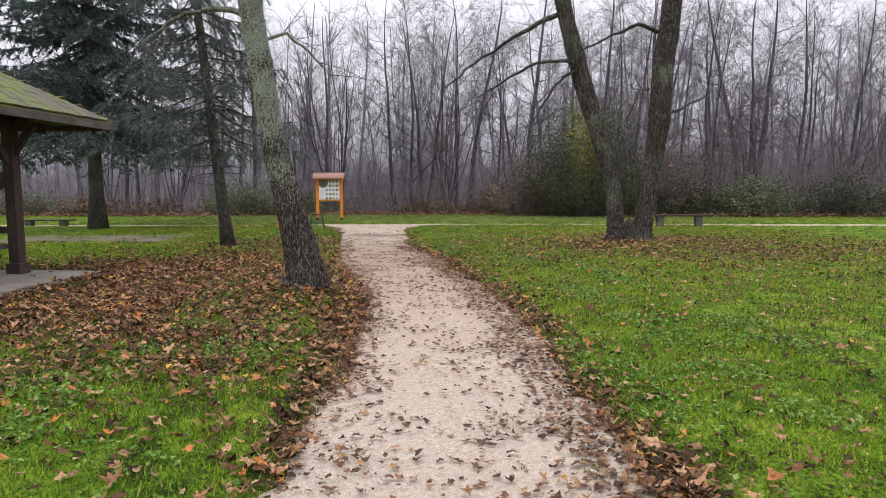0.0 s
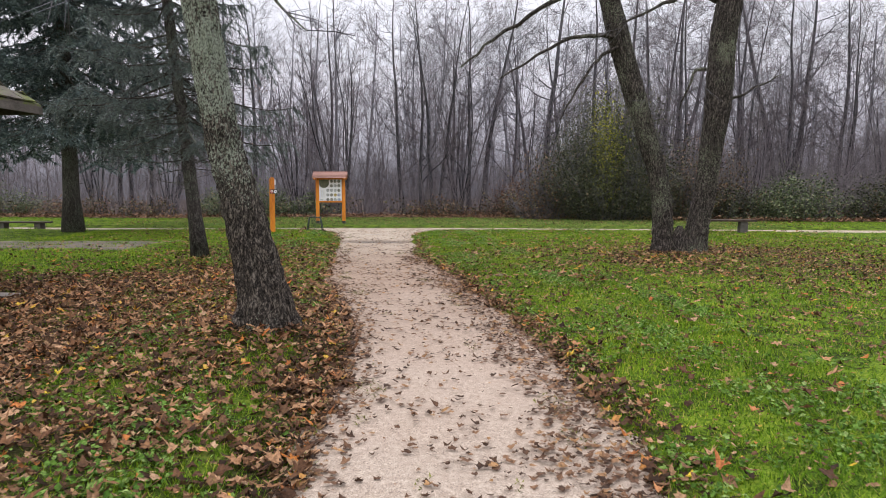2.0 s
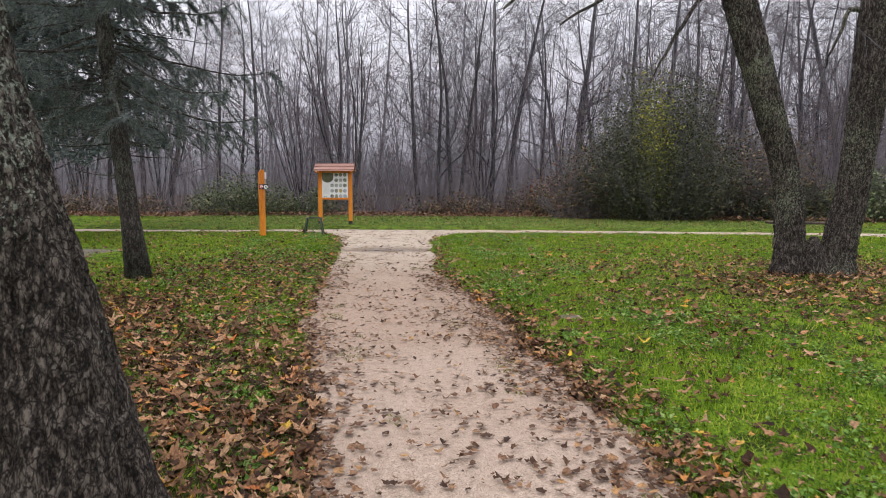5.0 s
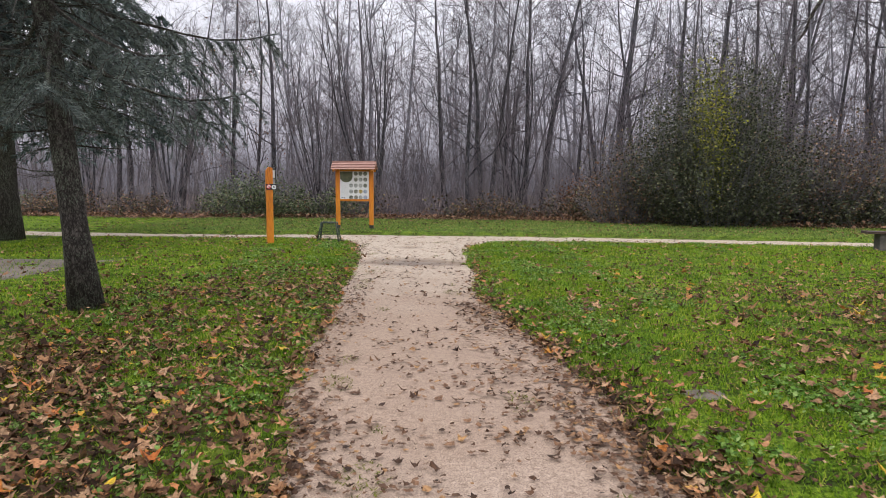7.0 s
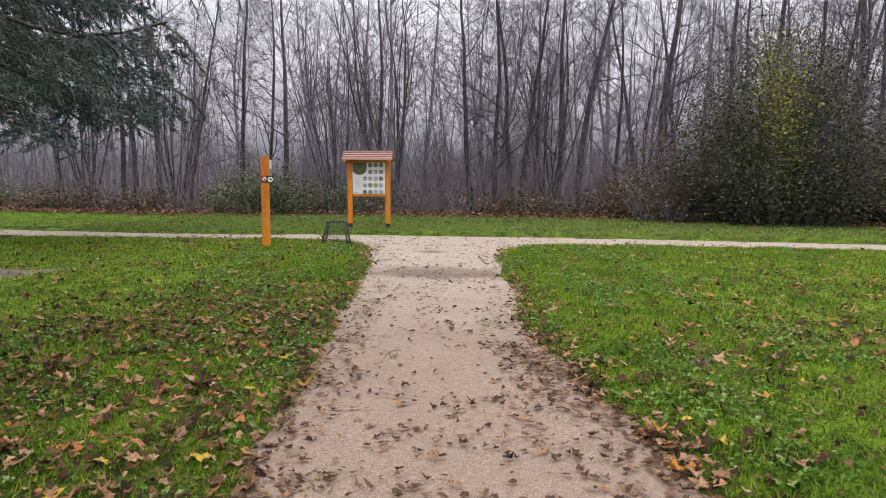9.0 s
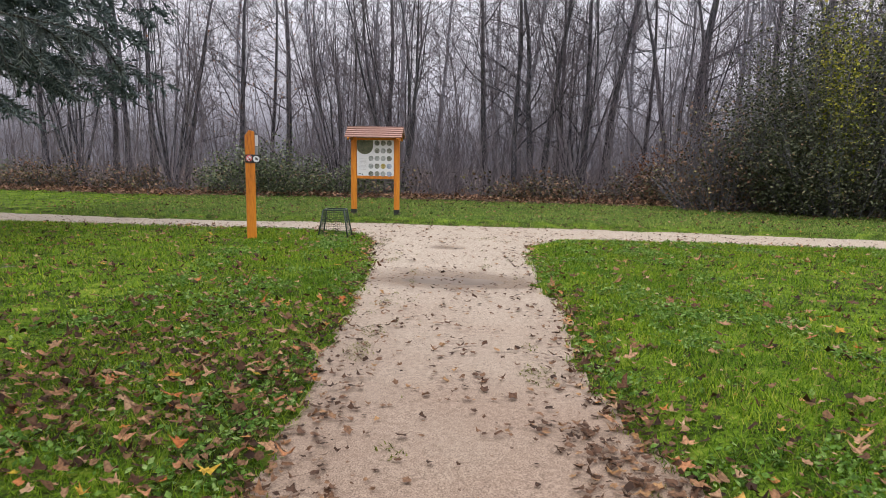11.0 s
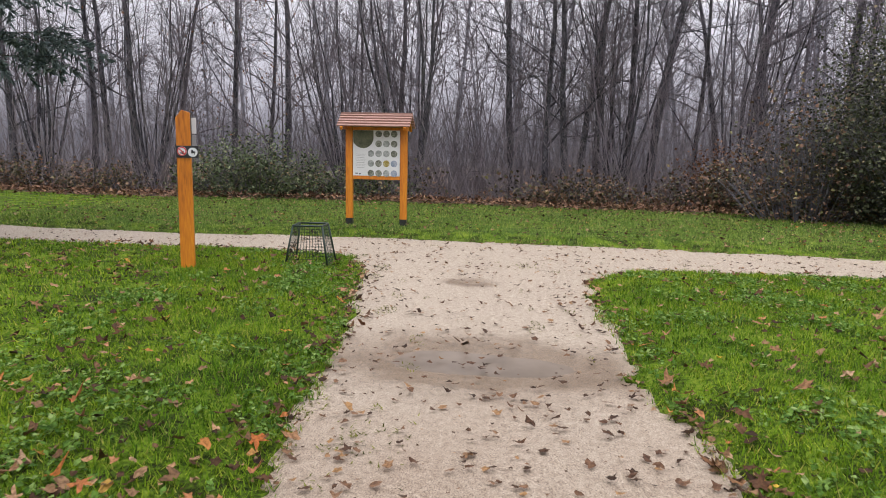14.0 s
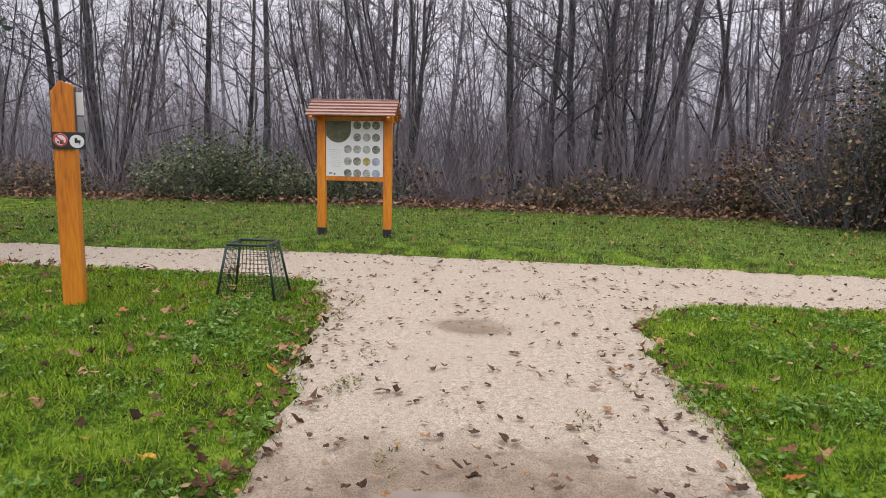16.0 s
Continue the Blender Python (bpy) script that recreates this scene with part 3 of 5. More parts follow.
def twigs_on(shape, pts, count, length, r0, r, depth=1, up=0.12):
    for _ in range(count):
        i = r.randrange(max(1, len(pts) // 3), len(pts))
        d = (pts[i] - pts[i - 1]).normalized()
        q = pts[i - 1].lerp(pts[i], r.random())
        ln = length * r.uniform(0.5, 1.2)
        n = 2 if depth else 1
        t = curve(q, side_dir(d, r.uniform(25, 60), r), ln, n, 0.2, up, r)
        shape.tube(t, taper(r0, r0 * 0.3, n + 1), 3, False)
        if depth:
            twigs_on(shape, t, 2, length * 0.55, r0 * 0.65, r, depth - 1, up)


def bare_tree(seed, height, r0, first, limbs, spread, bark_mat, twig_mat, label, sides=9, lean=0.0, dense=1.0, group="woodland trees"):
    """A leafless tree: tapered stem, rising limbs and fine twigs."""
    r = random.Random(seed)
    ob = thing("bare_tree", 0, 0, 0, label, "tree", group)
    pts = curve((0, 0, -0.15), (lean, 0, 1), height, 9, 0.085, 0.1, r)
    rads = [0.84 * r0 * (1.3 if i == 0 else 1.0) * (1 - 0.88 * i / 9) for i in range(10)]
    part("trunk", Shape().tube(pts, rads, sides, True, 0.12, 3.0), bark_mat, ob, smooth=True)
    tw = Shape()
    for k in range(limbs):
        br = Shape()
        f = first + (0.97 - first) * (k + r.random()) / limbs
        i = min(8, int(f * 9))
        q = pts[i].lerp(pts[i + 1], f * 9 - i)
        rr = r0 * (1 - 0.88 * f) * r.uniform(0.16, 0.36)
        d = side_dir(pts[i + 1] - pts[i], r.uniform(30, 75) * spread, r)
        ln = height * r.uniform(0.16, 0.34) * (1.15 - 0.5 * f)
        lp = curve(q, d, ln, 6, 0.20, 0.045, r)
        br.tube(lp, taper(rr, rr * 0.2, 7), 5, False)
        for _ in range(int(5 * dense)):
            j = r.randrange(1, 6)
            sp = curve(lp[j], side_dir(lp[j + 1] - lp[j], r.uniform(25, 55), r), ln * r.uniform(0.3, 0.65), 4, 0.22, 0.02, r)
            br.tube(sp, taper(rr * 0.35, rr * 0.1, 5), 3, False)
            twigs_on(tw, sp, int(5 * dense), 0.95, 0.0086, r, 1, 0.03)
        twigs_on(tw, lp, int(7 * dense), 1.15, 0.0095, r, 1, 0.03)
        part("limb", br, bark_mat, ob)
    part("crown", tw, twig_mat, ob)
    return ob


def coppice(seed, stems, height, r0, fan, label):
    """Many stems from one stool, leaning out and up."""
    r = random.Random(seed)
    ob = thing("coppiced_tree", 0, 0, 0, label, "tree", "coppiced trees")
    tw = Shape()
    for k in range(stems):
        a = r.uniform(0, 2 * math.pi)
        s = r.uniform(0.05, fan)
        rr = r0 * r.uniform(0.35, 1.15)
        pts = curve((0.35 * math.cos(a) * r.random(), 0.35 * math.sin(a) * r.random(), -0.1), (s * math.cos(a), 0.5 * s * math.sin(a), 1), height * r.uniform(0.6, 1.15), 8, 0.12, 0.05, r)
        part("stem", Shape().tube(pts, taper(rr, rr * 0.2, 9), 6, False), BARK_WOOD, ob, smooth=True)
        for j in range(3, 8):
            for _ in range(2):
                sp = curve(pts[j], side_dir(pts[j + 1] - pts[j], r.uniform(25, 65), r), height * r.uniform(0.08, 0.22), 4, 0.2, 0.05, r)
                tw.tube(sp, taper(rr * 0.3, 0.006, 5), 3, False)
                twigs_on(tw, sp, 4, 1.0, 0.0095, r, 1, 0.03)
    part("crown", tw, TWIG_RED, ob)
    return ob


def at(ob, x, y, lean=0.0, turn=0.0, size=1.0, z=None, tip=0.0):
    """A pose on the ground that leans lean metres to the right over ten metres of height."""
    z = bank1(x, y) if z is None else z
    return Matrix.Translation((x, y, z)) @ Euler((math.atan2(tip, 10), math.atan2(lean, 10), 0)).to_matrix().to_4x4() @ Matrix.Rotation(turn, 4, "Z") @ Matrix.Scale(size, 4)


TALL = "tall leafless tree with grey bark at the woodland edge"
protos = [
    bare_tree(11, 17, 0.24, 0.22, 18, 1.0, BARK_WOOD, TWIG, TALL),
    bare_tree(12, 16, 0.20, 0.18, 19, 1.05, BARK_WOOD, TWIG_RED, TALL),
    bare_tree(13, 18, 0.26, 0.26, 17, 0.95, BARK_WOOD, TWIG, TALL),
    bare_tree(14, 14, 0.15, 0.14, 19, 1.1, BARK_WOOD, TWIG_RED, "slim leafless tree with fine reddish twigs at the woodland edge"),
    bare_tree(15, 19, 0.34, 0.22, 20, 1.1, BARK_WOOD, TWIG, "stout leafless tree with heavy rising limbs in the wood"),
    bare_tree(16, 17, 0.19, 0.30, 15, 0.8, BARK_HAZED, BARK_HAZED, "leafless tree deep in the wood with mist haze painted into its pale grey colour"),
]
FOREST = [
    (-13.6, 45, 0.35, 0), (-8.6, 46, 0.1, 0), (-3.3, 42, -1.0, 1), (-2.1, 41, -0.1, 3), (-1.4, 41, -0.5, 0), (-1.0, 41.2, 0.5, 1),
    (-0.35, 43, 0.6, 1), (0.7, 42, 0.5, 1), (1.6, 43, 0.8, 2), (3.6, 45, 0.5, 3), (5.8, 45, -0.2, 4), (9.2, 44, -1.2, 2),
    (9.5, 44.3, 0.3, 2), (11.2, 46, -0.5, 4), (13.5, 42, 0.0, 4), (-23.5, 41, -1.7, 1), (-21, 43, 0.2, 2), (-19.6, 43, 0.3, 0),
    (-18.5, 44, 1.0, 1), (-15.5, 47, 0.9, 3), (15.4, 48, 0.7, 4), (19.6, 42, -1.0, 4), (20.3, 42, 1.2, 4), (27.6, 42, 1.0, 4),
    (14.6, 40, 0.3, 1), (16.8, 41, -0.4, 0), (18.0, 44, 0.5, 2), (22.5, 41, 0.6, 0), (24.5, 43, -0.5, 1), (30, 41, 0.3, 2), (33, 43, -0.3, 0), (11.9, 41, 0.3, 1), (36, 41, 0.4, 1),
    (13.0, 38.6, -0.5, 3), (15.8, 38.0, 0.6, 3), (18.6, 38.6, -0.7, 1), (21.4, 38.2, 0.4, 3), (24.2, 38.8, 0.8, 1), (27.0, 39.0, -0.4, 3), (10.4, 39.5, 0.6, 3), (29.5, 38.4, 0.5, 1),
]
used = set()
for k, (x, y, lean, p) in enumerate(FOREST):
    m = at(None, x, y, lean, k * 1.9, (0.85, 0.95, 0.88, 1.0)[k % 4], 0.0, (k % 3 - 1) * 0.3)
    if p in used:
        copy_thing(protos[p], m)
    else:
        protos[p].matrix_basis = m
        used.add(p)
fr = random.Random(21)
spots = []
tries = 0
while len(spots) < 22 and tries < 3000:
    tries += 1
    x, y = fr.uniform(-36, 46), fr.uniform(42, 66)
    if y < np.interp(x, EDGE_X, EDGE_Y) + 3 or any((x - a) ** 2 + (y - b) ** 2 < 4.5 for a, b in spots):
        continue
    spots.append((x, y))
    # trees past y = 50 take the colour with haze painted in
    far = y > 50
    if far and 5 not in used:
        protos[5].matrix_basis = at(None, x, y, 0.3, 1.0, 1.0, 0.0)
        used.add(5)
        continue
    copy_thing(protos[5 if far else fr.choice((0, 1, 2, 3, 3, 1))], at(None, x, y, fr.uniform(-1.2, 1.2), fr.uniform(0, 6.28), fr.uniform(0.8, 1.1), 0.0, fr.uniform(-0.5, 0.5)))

late = bare_tree(17, 15, 0.17, 0.18, 16, 1.0, BARK_WOOD, TWIG, "slender tree still holding a few orange-brown leaves", group="late leafed trees")
late.matrix_basis = at(None, -15.4, 43.5, 0.6, 0.4, 1.0, 0.0)
lr = np.random.RandomState(18)
lc = np.stack([lr.normal(0, 1.7, 620), lr.normal(0, 1.5, 620), lr.uniform(3.2, 9.5, 620)], 1)
lc += np.repeat(lr.normal(0, 0.8, (62, 3)), 10, 0)
cop = coppice(31, 12, 12, 0.085, 0.55, "coppiced leafless shrub tree of many leaning stems")
cop.matrix_basis = at(None, -6.9, 41.2, -0.9, 0.0, 1.0, 0.0)
for x, y, lean, turn, size in ((0.2, 40.8, 0.4, 2.4, 0.85), (-9.8, 41.5, -0.6, 4.0, 0.8), (-17.2, 40.5, 0.5, 0.7, 0.75), (-21.5, 40.2, -0.4, 2.9, 0.8), (16.5, 38.5, 0.3, 3.6, 0.7), (23.5, 38.0, 0.8, 1.9, 0.8), (26.5, 37.5, -0.3, 5.9, 0.7), (4.6, 42.0, 0.5, 0.4, 0.8), (12.0, 40.5, 0.4, 2.2, 0.85), (19.0, 39.5, -0.4, 4.4, 0.7), (9.5, 40.0, -0.5, 1.5, 0.8)):
    copy_thing(cop, at(None, x, y, lean, turn, size, 0.0))


def far_wood():
    """Thin far trees behind the edge of the wood, haze painted into their pale colour."""
    r = random.Random(41)
    st, tw = Shape(), Shape()
    for _ in range(85):
        x, y = r.uniform(-62, 62), r.uniform(58, 90)
        h = r.uniform(13, 20)
        rr = r.uniform(0.12, 0.28)
        pts = curve((x, y, 0), (r.uniform(-0.08, 0.08), 0, 1), h, 6, 0.07, 0.1, r)
        st.tube(pts, taper(rr, 0.03, 7), 5, False)
        for k in range(11):
            j = r.randrange(1, 6)
            sp = curve(pts[j], side_dir(pts[j + 1] - pts[j], r.uniform(25, 60), r), r.uniform(2, 4.5), 4, 0.15, 0.1, r)
            st.tube(sp, taper(rr * 0.3, 0.01, 5), 3, False)
            twigs_on(tw, sp, 4, 1.8, 0.016, r, 1)
    return st, tw


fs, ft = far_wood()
tagged(part("far_wood_stems", fs, BARK_HAZED), "many far stems deep in the wood with mist haze painted into their pale colour", "woodland", kind="stuff")
tagged(part("far_wood_twigs", ft, BARK_HAZED), "fine bare twigs deep in the wood with mist haze painted into their pale colour", "woodland", kind="stuff")


def brushwood():
    """The tangle of thin shoots under the trees."""
    r = random.Random(51)
    s = Shape()
    for k in range(5200):
        x = (r.uniform(-32, 34) if r.random() < 0.6 else r.uniform(-9, 34)) if k < 4000 else r.uniform(9, 38)
        e = float(np.interp(x, EDGE_X, EDGE_Y))
        y = e + 0.6 + 12 * r.random() ** 1.6
        h = r.uniform(0.8, 4.6 if k < 4000 else 6.0) * (1.0 if y > e + 1.5 else 0.55)
        pts = curve((x, y, 0), (r.uniform(-0.5, 0.5), r.uniform(-0.3, 0.2), 1), h, 4, 0.16, 0.0, r)
        s.tube(pts, taper(r.uniform(0.009, 0.022), 0.005, 5), 3, False)
        twigs_on(s, pts, 7, h * 0.45, 0.007, r, 0, 0.0)
    return s


def saplings():
    """Slender young trees with arching side branches behind the edge of the wood."""
    r = random.Random(52)
    s = Shape()
    for k in range(350):
        x = r.uniform(-11, 30) if k < 210 else r.uniform(-12, 1) if k < 275 else r.uniform(-32, -11)
        y = float(np.interp(x, EDGE_X, EDGE_Y)) + r.uniform(1.5, 9)
        h = r.uniform(5, 12.5)
        r0 = r.uniform(0.014, 0.034)
        pts = curve((x, y, 0), (r.uniform(-0.25, 0.25), 0, 1), h, 7, 0.13, 0.05, r)
        s.tube(pts, taper(r0, 0.006, 8), 3, False)
        for _ in range(15):
            j = r.randrange(1, 7)
            o = pts[j].lerp(pts[j + 1], r.random())
            br = curve(o, side_dir(pts[j + 1] - pts[j], r.uniform(35, 80), r), h * r.uniform(0.10, 0.24), 3, 0.25, -0.02, r)
            s.tube(br, taper(r0 * 0.4, 0.004, 4), 3, False)
            twigs_on(s, br, 4, 0.7, 0.0062, r, 0, 0.0)
    return s


tagged(part("saplings", saplings(), TWIG_RED), "slender bare saplings with arching reddish twigs in the wood", "undergrowth", kind="stuff")
tagged(part("brushwood", brushwood(), BRUSH), "tangle of thin bare shoots under the trees", "undergrowth", kind="stuff")


def leaf_cloud(points, size, r, normals_up=0.3):
    """Small pointed, folded leaves at the points."""
    n = len(points)
    P = np.asarray(points)
    R = np.random.RandomState(r)
    a = R.uniform(0, 2 * np.pi, n)
    t = R.uniform(-0.9, 0.9, n)
    d = np.stack([np.cos(a) * np.cos(t), np.sin(a) * np.cos(t), np.sin(t)], 1)
    b = np.cross(d, R.normal(size=(n, 3)) + np.array([0, 0, normals_up * 4]))
    b /= np.linalg.norm(b, axis=1)[:, None] + 1e-6
    up = np.cross(b, d)
    s = (size * R.uniform(0.6, 1.35, n))[:, None]
    v = np.stack([P, P + d * s * 0.45 + b * s * 0.36 + up * s * 0.10, P + d * s, P + d * s * 0.45 - b * s * 0.36 + up * s * 0.10], 1).reshape(-1, 3)
    i = np.arange(n) * 4
    return v, np.concatenate([np.stack([i, i + 1, i + 2], 1), np.stack([i, i + 2, i + 3], 1)])


def bush(name, x, y, rx, ry, h, leaves, size, mat, label, seed, second=None, second_at=None, category="bush", twiggy=60):
    """A thicket of stems with leaves in uneven clumps round their ends."""
    r = random.Random(seed)
    R = np.random.RandomState(seed)
    ob = thing(name, x, y, 0, label, category)
    stems, ends = Shape(), []
    for _ in range(twiggy):
        a, k = r.uniform(0, 6.283), math.sqrt(r.random())
        p0 = (rx * 0.5 * k * math.cos(a), ry * 0.5 * k * math.sin(a), -0.05)
        top = h * (1 - 0.62 * k * k) * r.uniform(0.65, 1.08)
        pts = curve(p0, (rx * 0.62 * k * math.cos(a), ry * 0.62 * k * math.sin(a), top), math.hypot(top, rx * 0.5 * k), 6, 0.13, 0.0, r)
        stems.tube(pts, taper(0.022 * min(1, h / 3), 0.005, 7), 3, False)
        twigs_on(stems, pts, 5, h * 0.16, 0.005, r, 0, 0.1)
        ends += pts[1:]
    part("stemwork", stems, TWIG, ob)
    E = np.array([tuple(p) for p in ends])
    E = E[(E[:, 2] > 0.05)]
    pick = R.randint(0, len(E), leaves // 8)
    clump = np.repeat(E[pick], 8, 0) + R.normal(size=(len(pick) * 8, 3)) * np.array([0.13, 0.13, 0.12]) * (1 + 0.34 * h)
    clump[:, 2] = np.maximum(clump[:, 2], 0.04)
    if second is not None:
        near = np.linalg.norm((clump - np.array(second_at[:3])) / np.array(second_at[3:]), axis=1) + R.uniform(-0.75, 0.75, len(clump)) < 1
        o2 = new("yellowing_foliage", tri_mesh("yellowing_foliage", *leaf_cloud(clump[near], size * 1.1, seed + 1), second))
        o2.parent = ob
        tagged(o2, "yellow-green autumn leaves")
        clump = clump[~near]
    o1 = new("foliage", tri_mesh("foliage", *leaf_cloud(clump, size, seed), mat))
    o1.parent = ob
    return ob


bush("evergreen_bush", 8.1, 35.3, 3.2, 2.0, 6.9, 64000, 0.086, EVERGREEN, "tall dark evergreen bush with yellowing leaves at the woodland edge", 61, YELLOWING, (-0.6, -0.8, 4.6, 0.62, 1.6, 2.3), twiggy=210)
bush("brown_thicket", 4.7, 36.0, 2.2, 1.2, 3.9, 5000, 0.10, BRAMBLE, "brown twiggy thicket beside the evergreen bush", 74, twiggy=150)
bush("brown_thicket", 12.4, 35.6, 2.7, 1.3, 4.8, 9000, 0.10, BRAMBLE, "tall brown twiggy thicket hung with old leaves", 75, twiggy=190)
bush("ivy_mound", -12.0, 38.2, 2.7, 1.2, 2.4, 9500, 0.10, IVY, "rounded green ivy mound at the woodland edge", 62)
for x, y, rx, ry, h, n, sd, mt in ((13.4, 35.0, 2.3, 1.2, 2.1, 7000, 63, EVERGREEN), (17.2, 34.7, 2.7, 1.3, 2.7, 9500, 64, IVY), (21.7, 34.3, 2.9, 1.3, 2.4, 9000, 65, EVERGREEN), (26.0, 34.0, 2.7, 1.3, 2.5, 7500, 66, IVY), (3.0, 38.4, 2.0, 1.0, 1.5, 3800, 67, BRAMBLE), (-0.8, 38.6, 2.2, 0.9, 1.1, 3000, 68, BRAMBLE), (-21.5, 38.2, 2.6, 1.0, 1.5, 3500, 69, BRAMBLE), (-17.3, 37.7, 1.8, 0.9, 1.2, 2500, 70, BRAMBLE), (-8.2, 39.0, 1.8, 0.8, 1.6, 3000, 71, IVY), (-26.5, 39.2, 2.6, 1.2, 2.0, 4000, 72, IVY)):
    bush("bramble_thicket", x, y, rx, ry, h, n, 0.105, mt, "low tangled evergreen bramble thicket beside the wood", sd)
bush("rusty_shrub", 3.4, 39.4, 1.1, 0.9, 2.7, 1500, 0.12, RUSTY, "shrub holding rusty brown dead leaves", 73, twiggy=24)


lf = new("foliage", tri_mesh("foliage", *leaf_cloud(lc, 0.11, 19), RUSTY))
lf.parent = late
tagged(lf, "last orange-brown leaves")

# ---- the leaning lichened tree ----
def knotty(name, cs, parent, mat, sides=72, steps=200, wobble=0.13, label="", slim=1.0):
    """A trunk through centres and radii, with ridged bark and flaring foot."""
    zs = [c[2] for c in cs]
    pts, rads = [], []
    for i in range(steps + 1):
        z = zs[0] + (zs[-1] - zs[0]) * (i / steps) ** 1.5
        pts.append((float(np.interp(z, zs, [c[0] for c in cs])), float(np.interp(z, zs, [c[1] for c in cs])), z))
        rads.append(slim * float(np.interp(z, zs, [c[3] for c in cs])))
    s = Shape().tube(pts, rads, sides, True)
    for i, v in enumerate(s.v):
        c = Vector(pts[i // sides])
        o = v - c
        a = math.atan2(o.y, o.x)
        ridge = noise.noise(Vector((math.cos(a) * 7, math.sin(a) * 7, v.z * 1.3))) * 0.10 + noise.noise(Vector((math.cos(a) * 2, math.sin(a) * 2, v.z * 0.8 + 9))) * wobble
        root = max(0.0, 1 - (v.z - zs[0]) / 0.55) ** 2 * (0.07 + 0.30 * max(0, math.sin(a * 5 + 0.7)))
        q = Vector((v.x * 11, v.y * 11, v.z * 4.5))
        crust = 0.024 * (0.5 - abs(noise.noise(q * 1.3)) * 2) + 0.011 * noise.noise(q * 3.1)
        s.v[i] = c + o * (1 + ridge + root) + o.normalized() * crust
    return part(name, s, mat, parent, label, True)


def grow_limb(parent, pts, r0, mat, r, twig=TWIG, fine=10, name="limb"):
    pts = [Vector(p) for p in pts]
    fine_pts = []
    for a, b in zip(pts, pts[1:]):
        for k in range(4):
            q = a.lerp(b, k / 4)
            fine_pts.append(q + Vector((r.uniform(-1, 1), r.uniform(-1, 1), r.uniform(-1, 1))) * 0.025)
    fine_pts.append(pts[-1])
    limb = part(name, Shape().tube(fine_pts, taper(r0, r0 * 0.25, len(fine_pts)), 8, False, 0.2, 5.0), mat, parent, smooth=True)
    if fine:
        t = Shape()
        twigs_on(t, fine_pts, fine, 0.8, 0.008, r, 1, 0.05)
        tagged(part("spray", t, twig, limb), "fine bare twigs", kind="stuff")
    return limb


r1 = random.Random(81)
tz = bank1(-1.82, 8.95) - 0.06
lich = thing("leaning_tree", -1.82, 8.95, tz, "leaning bare tree with lichen-covered bark beside the path", "tree")
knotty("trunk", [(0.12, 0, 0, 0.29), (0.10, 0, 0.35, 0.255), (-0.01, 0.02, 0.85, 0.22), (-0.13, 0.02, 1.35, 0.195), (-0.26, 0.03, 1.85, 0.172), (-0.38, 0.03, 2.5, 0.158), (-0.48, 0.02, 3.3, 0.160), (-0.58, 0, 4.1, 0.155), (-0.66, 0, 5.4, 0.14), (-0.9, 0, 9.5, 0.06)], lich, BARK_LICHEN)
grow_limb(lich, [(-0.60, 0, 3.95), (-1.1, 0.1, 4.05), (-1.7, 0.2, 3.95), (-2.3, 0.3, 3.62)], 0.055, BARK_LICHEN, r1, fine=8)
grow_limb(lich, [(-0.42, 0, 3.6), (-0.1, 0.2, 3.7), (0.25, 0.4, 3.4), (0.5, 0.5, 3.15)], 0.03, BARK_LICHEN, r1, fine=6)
for k in range(9):
    z = 4.6 + 0.5 * k
    a = k * 2.4
    d = Vector((math.cos(a), math.sin(a), 0.8))
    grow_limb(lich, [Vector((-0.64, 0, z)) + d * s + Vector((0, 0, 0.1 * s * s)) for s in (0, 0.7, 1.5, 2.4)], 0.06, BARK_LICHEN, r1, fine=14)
tagged(part("stump_foot", Shape().tube([(0.07, 0, -0.1), (0.07, 0, 0.10), (0.07, 0, 0.2)], [0.33, 0.30, 0.24], 22, True, 0.35, 4.0), BARK_TWIN, lich, smooth=True), "dark damp root collar")

# ---- the forked tree ----
r2 = random.Random(82)
wz = bank1(5.2, 16.6) - 0.06
fork = thing("forked_tree", 5.2, 16.6, wz, "bare tree with two leaning brown stems from one foot", "tree")
knotty("trunk", [(-0.42, 0, -0.1, 0.27), (-0.42, 0, 0.35, 0.22), (-0.42, 0, 0.7, 0.21), (-0.47, 0, 1.27, 0.205), (-0.60, 0, 1.9, 0.20), (-0.80, 0, 2.5, 0.215), (-1.0, 0, 3.1, 0.225), (-1.19, 0, 3.7, 0.235), (-1.37, 0, 4.3, 0.23), (-1.54, 0, 4.9, 0.23), (-1.72, 0, 5.5, 0.215), (-2.5, 0, 8.6, 0.15), (-3.2, 0, 12, 0.05)], fork, BARK_TWIN, slim=0.96)
knotty("trunk", [(0.27, -0.05, -0.1, 0.31), (0.28, -0.05, 0.35, 0.265), (0.32, -0.05, 0.7, 0.25), (0.43, -0.05, 1.27, 0.24), (0.50, -0.05, 1.9, 0.245), (0.57, -0.05, 2.5, 0.265), (0.63, -0.05, 3.1, 0.30), (0.67, -0.05, 3.7, 0.305), (0.70, -0.05, 4.3, 0.29), (0.73, -0.05, 4.9, 0.295), (0.82, -0.05, 5.5, 0.295), (1.1, -0.05, 8.6, 0.18), (1.5, 0, 12, 0.05)], fork, BARK_TWIN, slim=0.89)
part("crotch", Shape().tube([(-0.06, -0.02, -0.1), (-0.06, -0.02, 0.24), (-0.06, -0.02, 0.46), (-0.06, -0.02, 0.66)], [0.32, 0.24, 0.16, 0.05], 28, True, 0.3, 4.0), BARK_TWIN, fork, "mossy fork between the stems", True)
